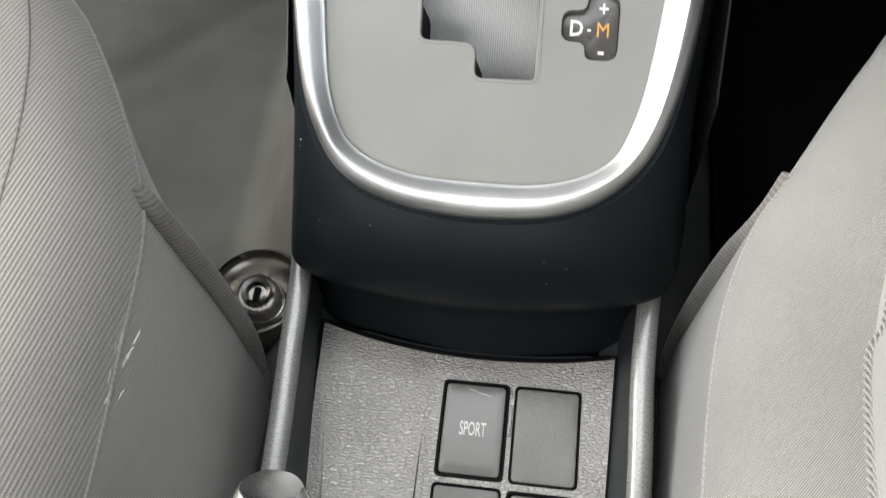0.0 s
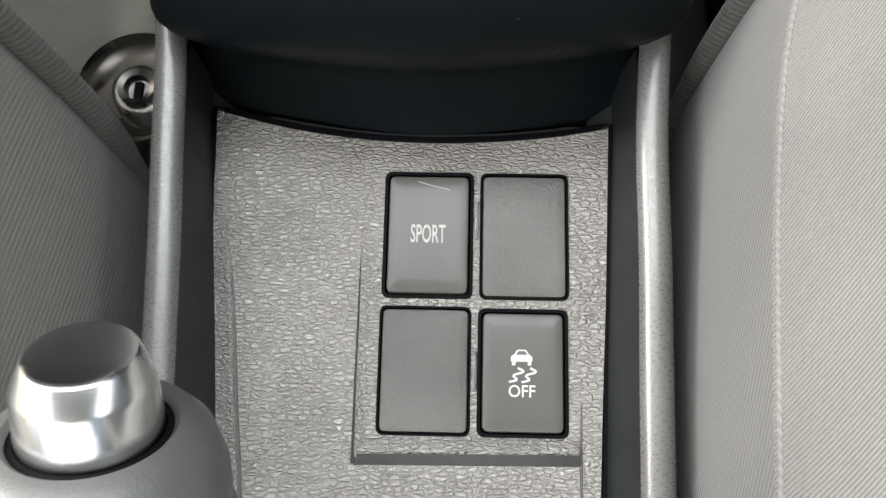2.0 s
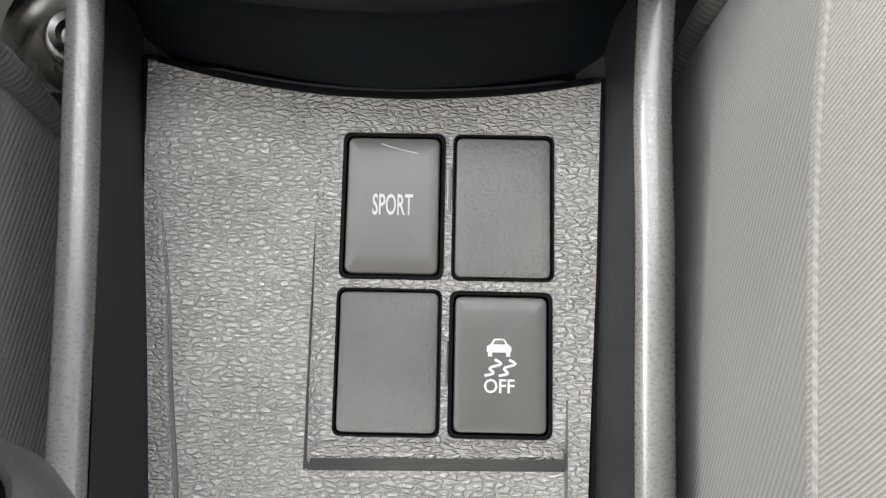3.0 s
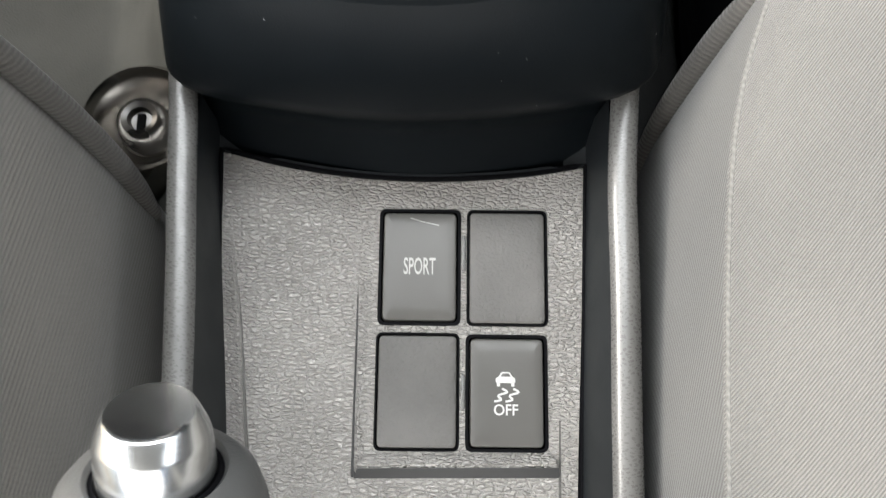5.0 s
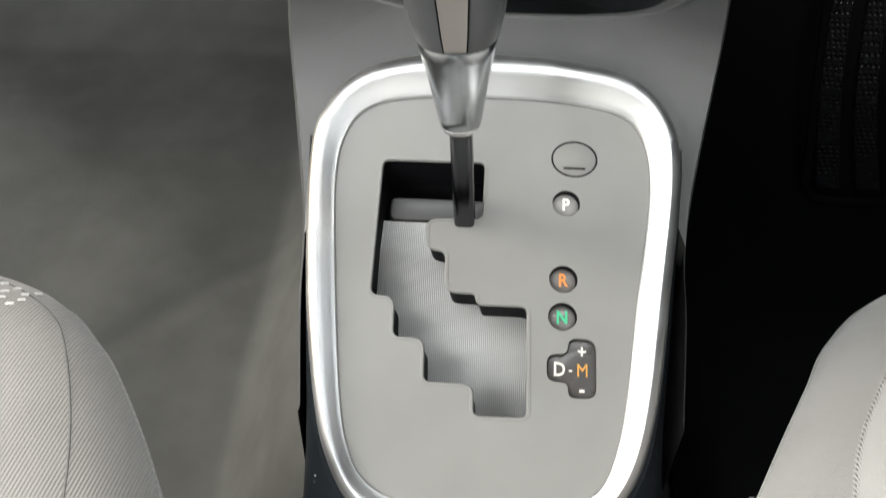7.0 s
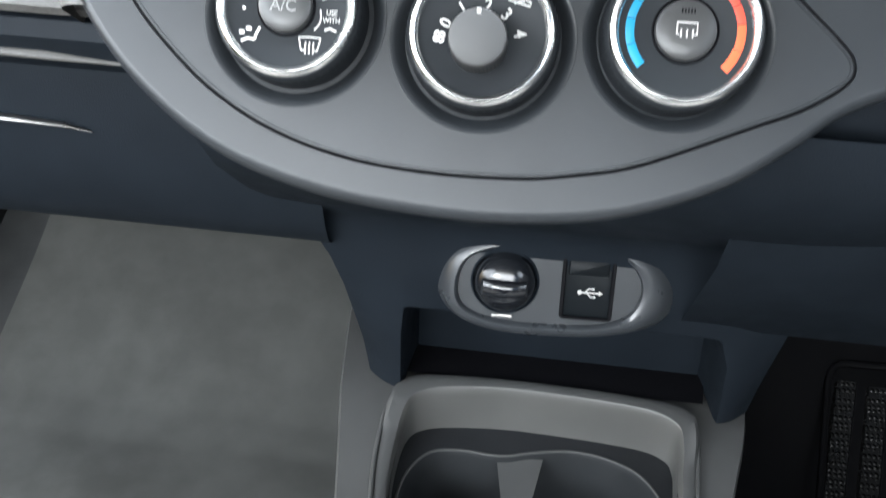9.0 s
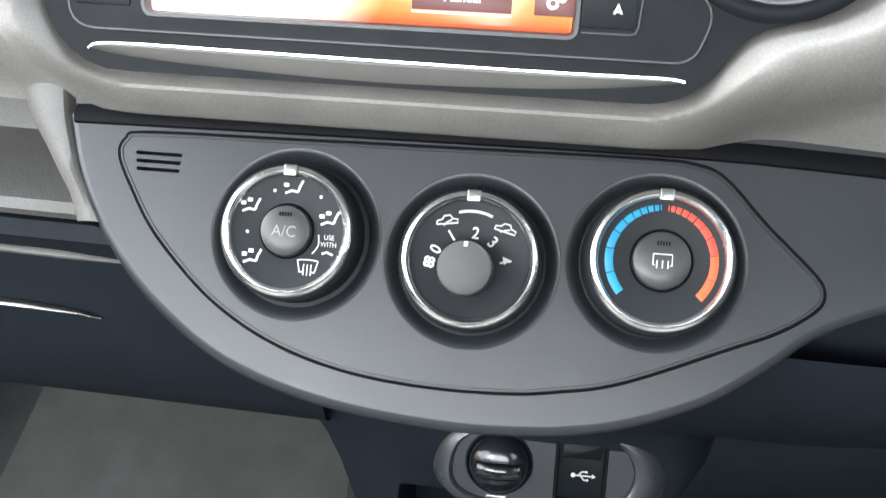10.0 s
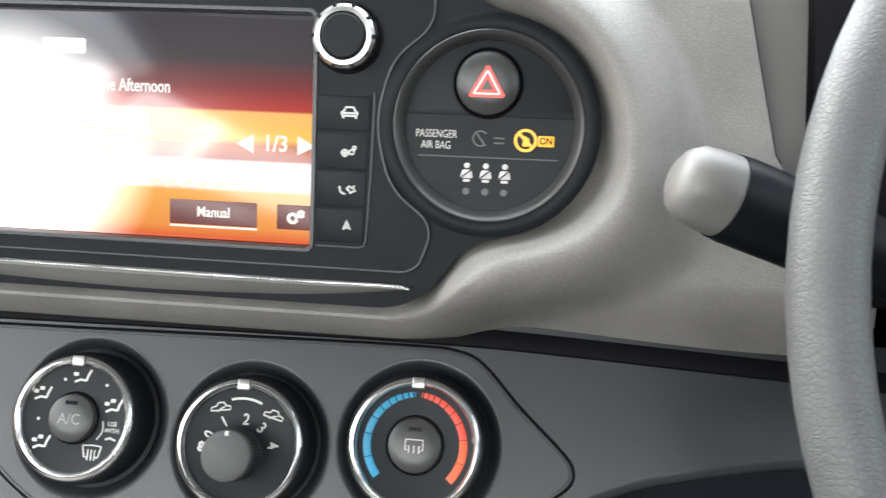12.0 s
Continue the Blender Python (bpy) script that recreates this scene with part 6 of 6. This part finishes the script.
writing("legend", "ON", 0.0036, .0216, -.0046, -0.0045, DEEP, haz, 0, 0.85, 0.0001)
for x in (-.0076, -.0004, .0068):
    bm = bmesh.new()
    slab(circle(x, -.0148, 0.0011, 12), -0.005, -0.0047, 0.0001, bm=bm)
    slab(rounded([(x - .0024, -.0196), (x + .0024, -.0196), (x + .0017, -.0164), (x - .0017, -.0164)], 0.0006, 2), -0.005, -0.0047, 0.0001, bm=bm)
    slab(rect(x - .0013, -.0210, x + .0013, -.0200, 0.0002), -0.005, -0.0047, 0.0001, bm=bm)
    sign = part("belt_symbol", bm, SOFTPRINT, haz, "plain white seat belt symbol")
    part("belt_line", strokes([[(x + .0017, -.0164), (x - .0020, -.0194)]], 0.0005, -0.0048, -0.0044), DEEP, sign)
    part("belt_lamp", lathe([(0.0, -0.0046), (0.0012, -0.0046), (0.0014, -0.005)], 16, Matrix.Translation((x, -.0246, 0))), DIM, haz)

# ---- power socket and USB panel ----
usb = thing("socket_panel", USB, "oval dark panel with power socket and USB port", "socket panel")
OV = [(-.050, -.006), (-.046, .012), (-.030, .0205), (-.005, .0225), (.025, .0225), (.044, .018), (.0530, .004), (.0480, -.012), (.030, -.0200), (0.0, -.0222), (-.025, -.0215), (-.043, -.0165)]
ov = spline(OV[::-1], 80)
hole_s, hole_u = circle(-.0235, .0015, .0185, 40), rect(.0090, -.0175, .0375, .0195, 0.0015)
def flare(d):
    """Outline of the surround, drawn out towards its driver-side end."""
    o = offset(ov, d)
    o[:, 0] += 0.75 * d * np.clip((o[:, 0] - 0.020) / 0.035, 0, 1)
    return o


part("bezel", loft([lift(flare(0.0130) * [1, 0.92], -0.014), lift(flare(0.0100) * [1, 0.95], -0.0075), lift(flare(0.0070), -0.0030), lift(flare(0.0040), -0.0008), lift(flare(0.0020), -0.0004), lift(offset(ov, 0.0008), -0.0016), lift(ov, -0.0045), lift(ov, -0.008)]), SOCKETLIP, usb, "dished oval surround")
part("panel", holed(ov, [hole_s[::-1], hole_u[::-1]], -0.010, -0.004), HVFACE, usb, "dark oval panel")
soc = part("socket_cover", lathe([(0.0, 0.0075), (0.0085, 0.0070), (0.0140, 0.0045), (0.0165, 0.0005), (0.0178, -0.0040), (0.0178, -0.012)], 48, Matrix.Translation((-.0235, .0015, 0))), GLOSSBLACK, usb, "glossy black domed socket cover")
part("cover_grip", loft([[(-.0235 + x, .0010 + y, z - d) for x, z in ((-.0150, 0.000), (-.012, 0.0085), (-0.006, 0.0108), (0.0, 0.0112), (0.006, 0.0108), (.012, 0.0085), (.0150, 0.000))] for y, d in ((-.0060, 0.006), (-.0048, 0.0012), (-.0030, 0.0), (.0020, 0.0), (.0038, 0.0012), (.0050, 0.006))], closed=False), GLOSSBLACK, soc, "raised finger grip")
part("socket_rim", lathe([(0.0180, -0.0042), (0.0187, -0.0030), (0.0198, -0.0042)], 48, Matrix.Translation((-.0235, .0015, 0))), LOWER, soc)
part("cover_tab", slab(rect(-.0300, -.0205, -.0180, -.0185, 0.0006), -0.0042, -0.0030, 0.0004), STEEL, soc)
po = part("usb_port", slab(rect(.0098, -.0168, .0367, .0188, 0.0012), -0.010, -0.0050, 0.0008), BLACK, usb, "black hinged USB port cover")
part("flap", slab(rect(.0120, .0085, .0345, .0172, 0.0008), -0.0052, -0.0030, 0.0008), BLACK, po)
part("frame", tube(lift(rect(.0094, -.0172, .0371, .0192, 0.0015), -0.0040), 0.0011, 6, closed=True), DEEP, po)
bm = strokes([[(.0165, -.0045), (.0300, -.0045)], [(.0200, -.0045), (.0225, -.0015), (.0250, -.0015)], [(.0215, -.0045), (.0240, -.0075), (.0262, -.0075)]], 0.0009, -0.0051, -0.0046)
slab(circle(.0165, -.0045, 0.0016, 12), -0.0051, -0.0046, 0.0001, bm=bm)
slab(rect(.0248, -.0024, .0264, -.0008, 0.0002), -0.0051, -0.0046, 0.0001, bm=bm)
slab(circle(.0266, -.0075, 0.0009, 10), -0.0051, -0.0046, 0.0001, bm=bm)
slab(np.array([(.0296, -.0062), (.0322, -.0045), (.0296, -.0028)]), -0.0051, -0.0046, 0.0001, bm=bm)
bm.transform(Matrix.Translation((0.0255, -0.0020, 0)) @ Matrix.Diagonal((0.82, 0.82, 1, 1)) @ Matrix.Translation((-0.0243, 0.0045, 0)))
part("usb_symbol", bm, SOFTPRINT, po, "white trident symbol")

# ---- steering wheel and indicator stalk ----
hub = Vector((0.334, 0.205, 0.812))
wm = Matrix.Translation(hub) @ Matrix.Rotation(radians(66), 4, "X")
wheel = thing("steering_wheel", wm, "leather-rimmed steering wheel with grey worn rim", "steering wheel")
tt = np.linspace(0, 2 * math.pi, 96, endpoint=False)
part("rim", tube(np.stack([0.1785 * np.cos(tt), 0.1785 * np.sin(tt), 0 * tt], 1), 0.0102, 20, closed=True, flat=0.95), WHEELSKIN, wheel, "grained grey-black leather rim")
part("hub_pad", slab(circle(0, -0.01, 0.075, 40, 0.062), -0.055, -0.010, 0.02), DASHBLACK, wheel, "black centre pad")
for t in (200, 340, 270):
    c, s = math.cos(radians(t)), math.sin(radians(t))
    part("spoke", tube([(0.06 * c, 0.06 * s, -0.03), (0.12 * c, 0.12 * s, -0.02), (0.17 * c, 0.17 * s, -0.004)], [0.022, 0.016, 0.012], 12, flat=0.5), DASHBLACK, wheel)
part("column", lathe([(0.045, -0.20), (0.050, -0.09), (0.040, -0.06)], 32), DASHBLACK, wheel, "black column shroud")

tip, root = Vector((0.1260, 0.2500, 0.8215)), Vector((0.255, 0.285, 0.772))
ax = (root - tip).normalized()
yy = Vector((0, 0, 1)).cross(ax).normalized()
zz_ = ax.cross(yy)
st_m = Matrix((( yy.x, zz_.x, ax.x, tip.x), (yy.y, zz_.y, ax.y, tip.y), (yy.z, zz_.z, ax.z, tip.z), (0, 0, 0, 1)))
stalk = thing("indicator_stalk", st_m, "black column stalk with a grey rounded tip", "column stalk")
a = np.linspace(0, 2 * math.pi, 36, endpoint=False)


def oval(h, w_, d_):
    return np.column_stack([w_ * np.cos(a), d_ * np.sin(a), np.full(36, h)])


part("tip", loft([oval(-0.0062, .0025, .003), oval(-0.0055, .0060, .0070), oval(-0.0035, .0088, .0100), oval(0.0, .0106, .0122), oval(0.006, .0114, .0130), oval(0.0120, .0116, .0134)], cap_start=True), TIPGREY, stalk, "matt pale grey rounded tip")
part("stem", loft([oval(0.0118, .0120, .0138), oval(0.016, .0122, .0142), oval(0.050, .0124, .0140), oval(0.10, .0105, .0115), oval(0.15, .010, .010)], cap_end=True), BLACK, stalk, "black stem")
sym = part("stalk_symbol", strokes([arc(0, 0, 0.0024, 0, 350, 14), [(0.0032, 0), (0.0045, 0)], [(-0.0032, 0), (-0.0045, 0)], [(0, 0.0032), (0, 0.0045)], [(0, -0.0032), (0, -0.0045)]], 0.0007, 0.0, 0.0003), WHITE, stalk, "small white lamp symbol")
sym.matrix_local = Matrix.Translation((-0.0128, 0.0030, 0.033)) @ Matrix.Rotation(radians(-90), 4, "Y") @ Matrix.Rotation(radians(12), 4, "X")
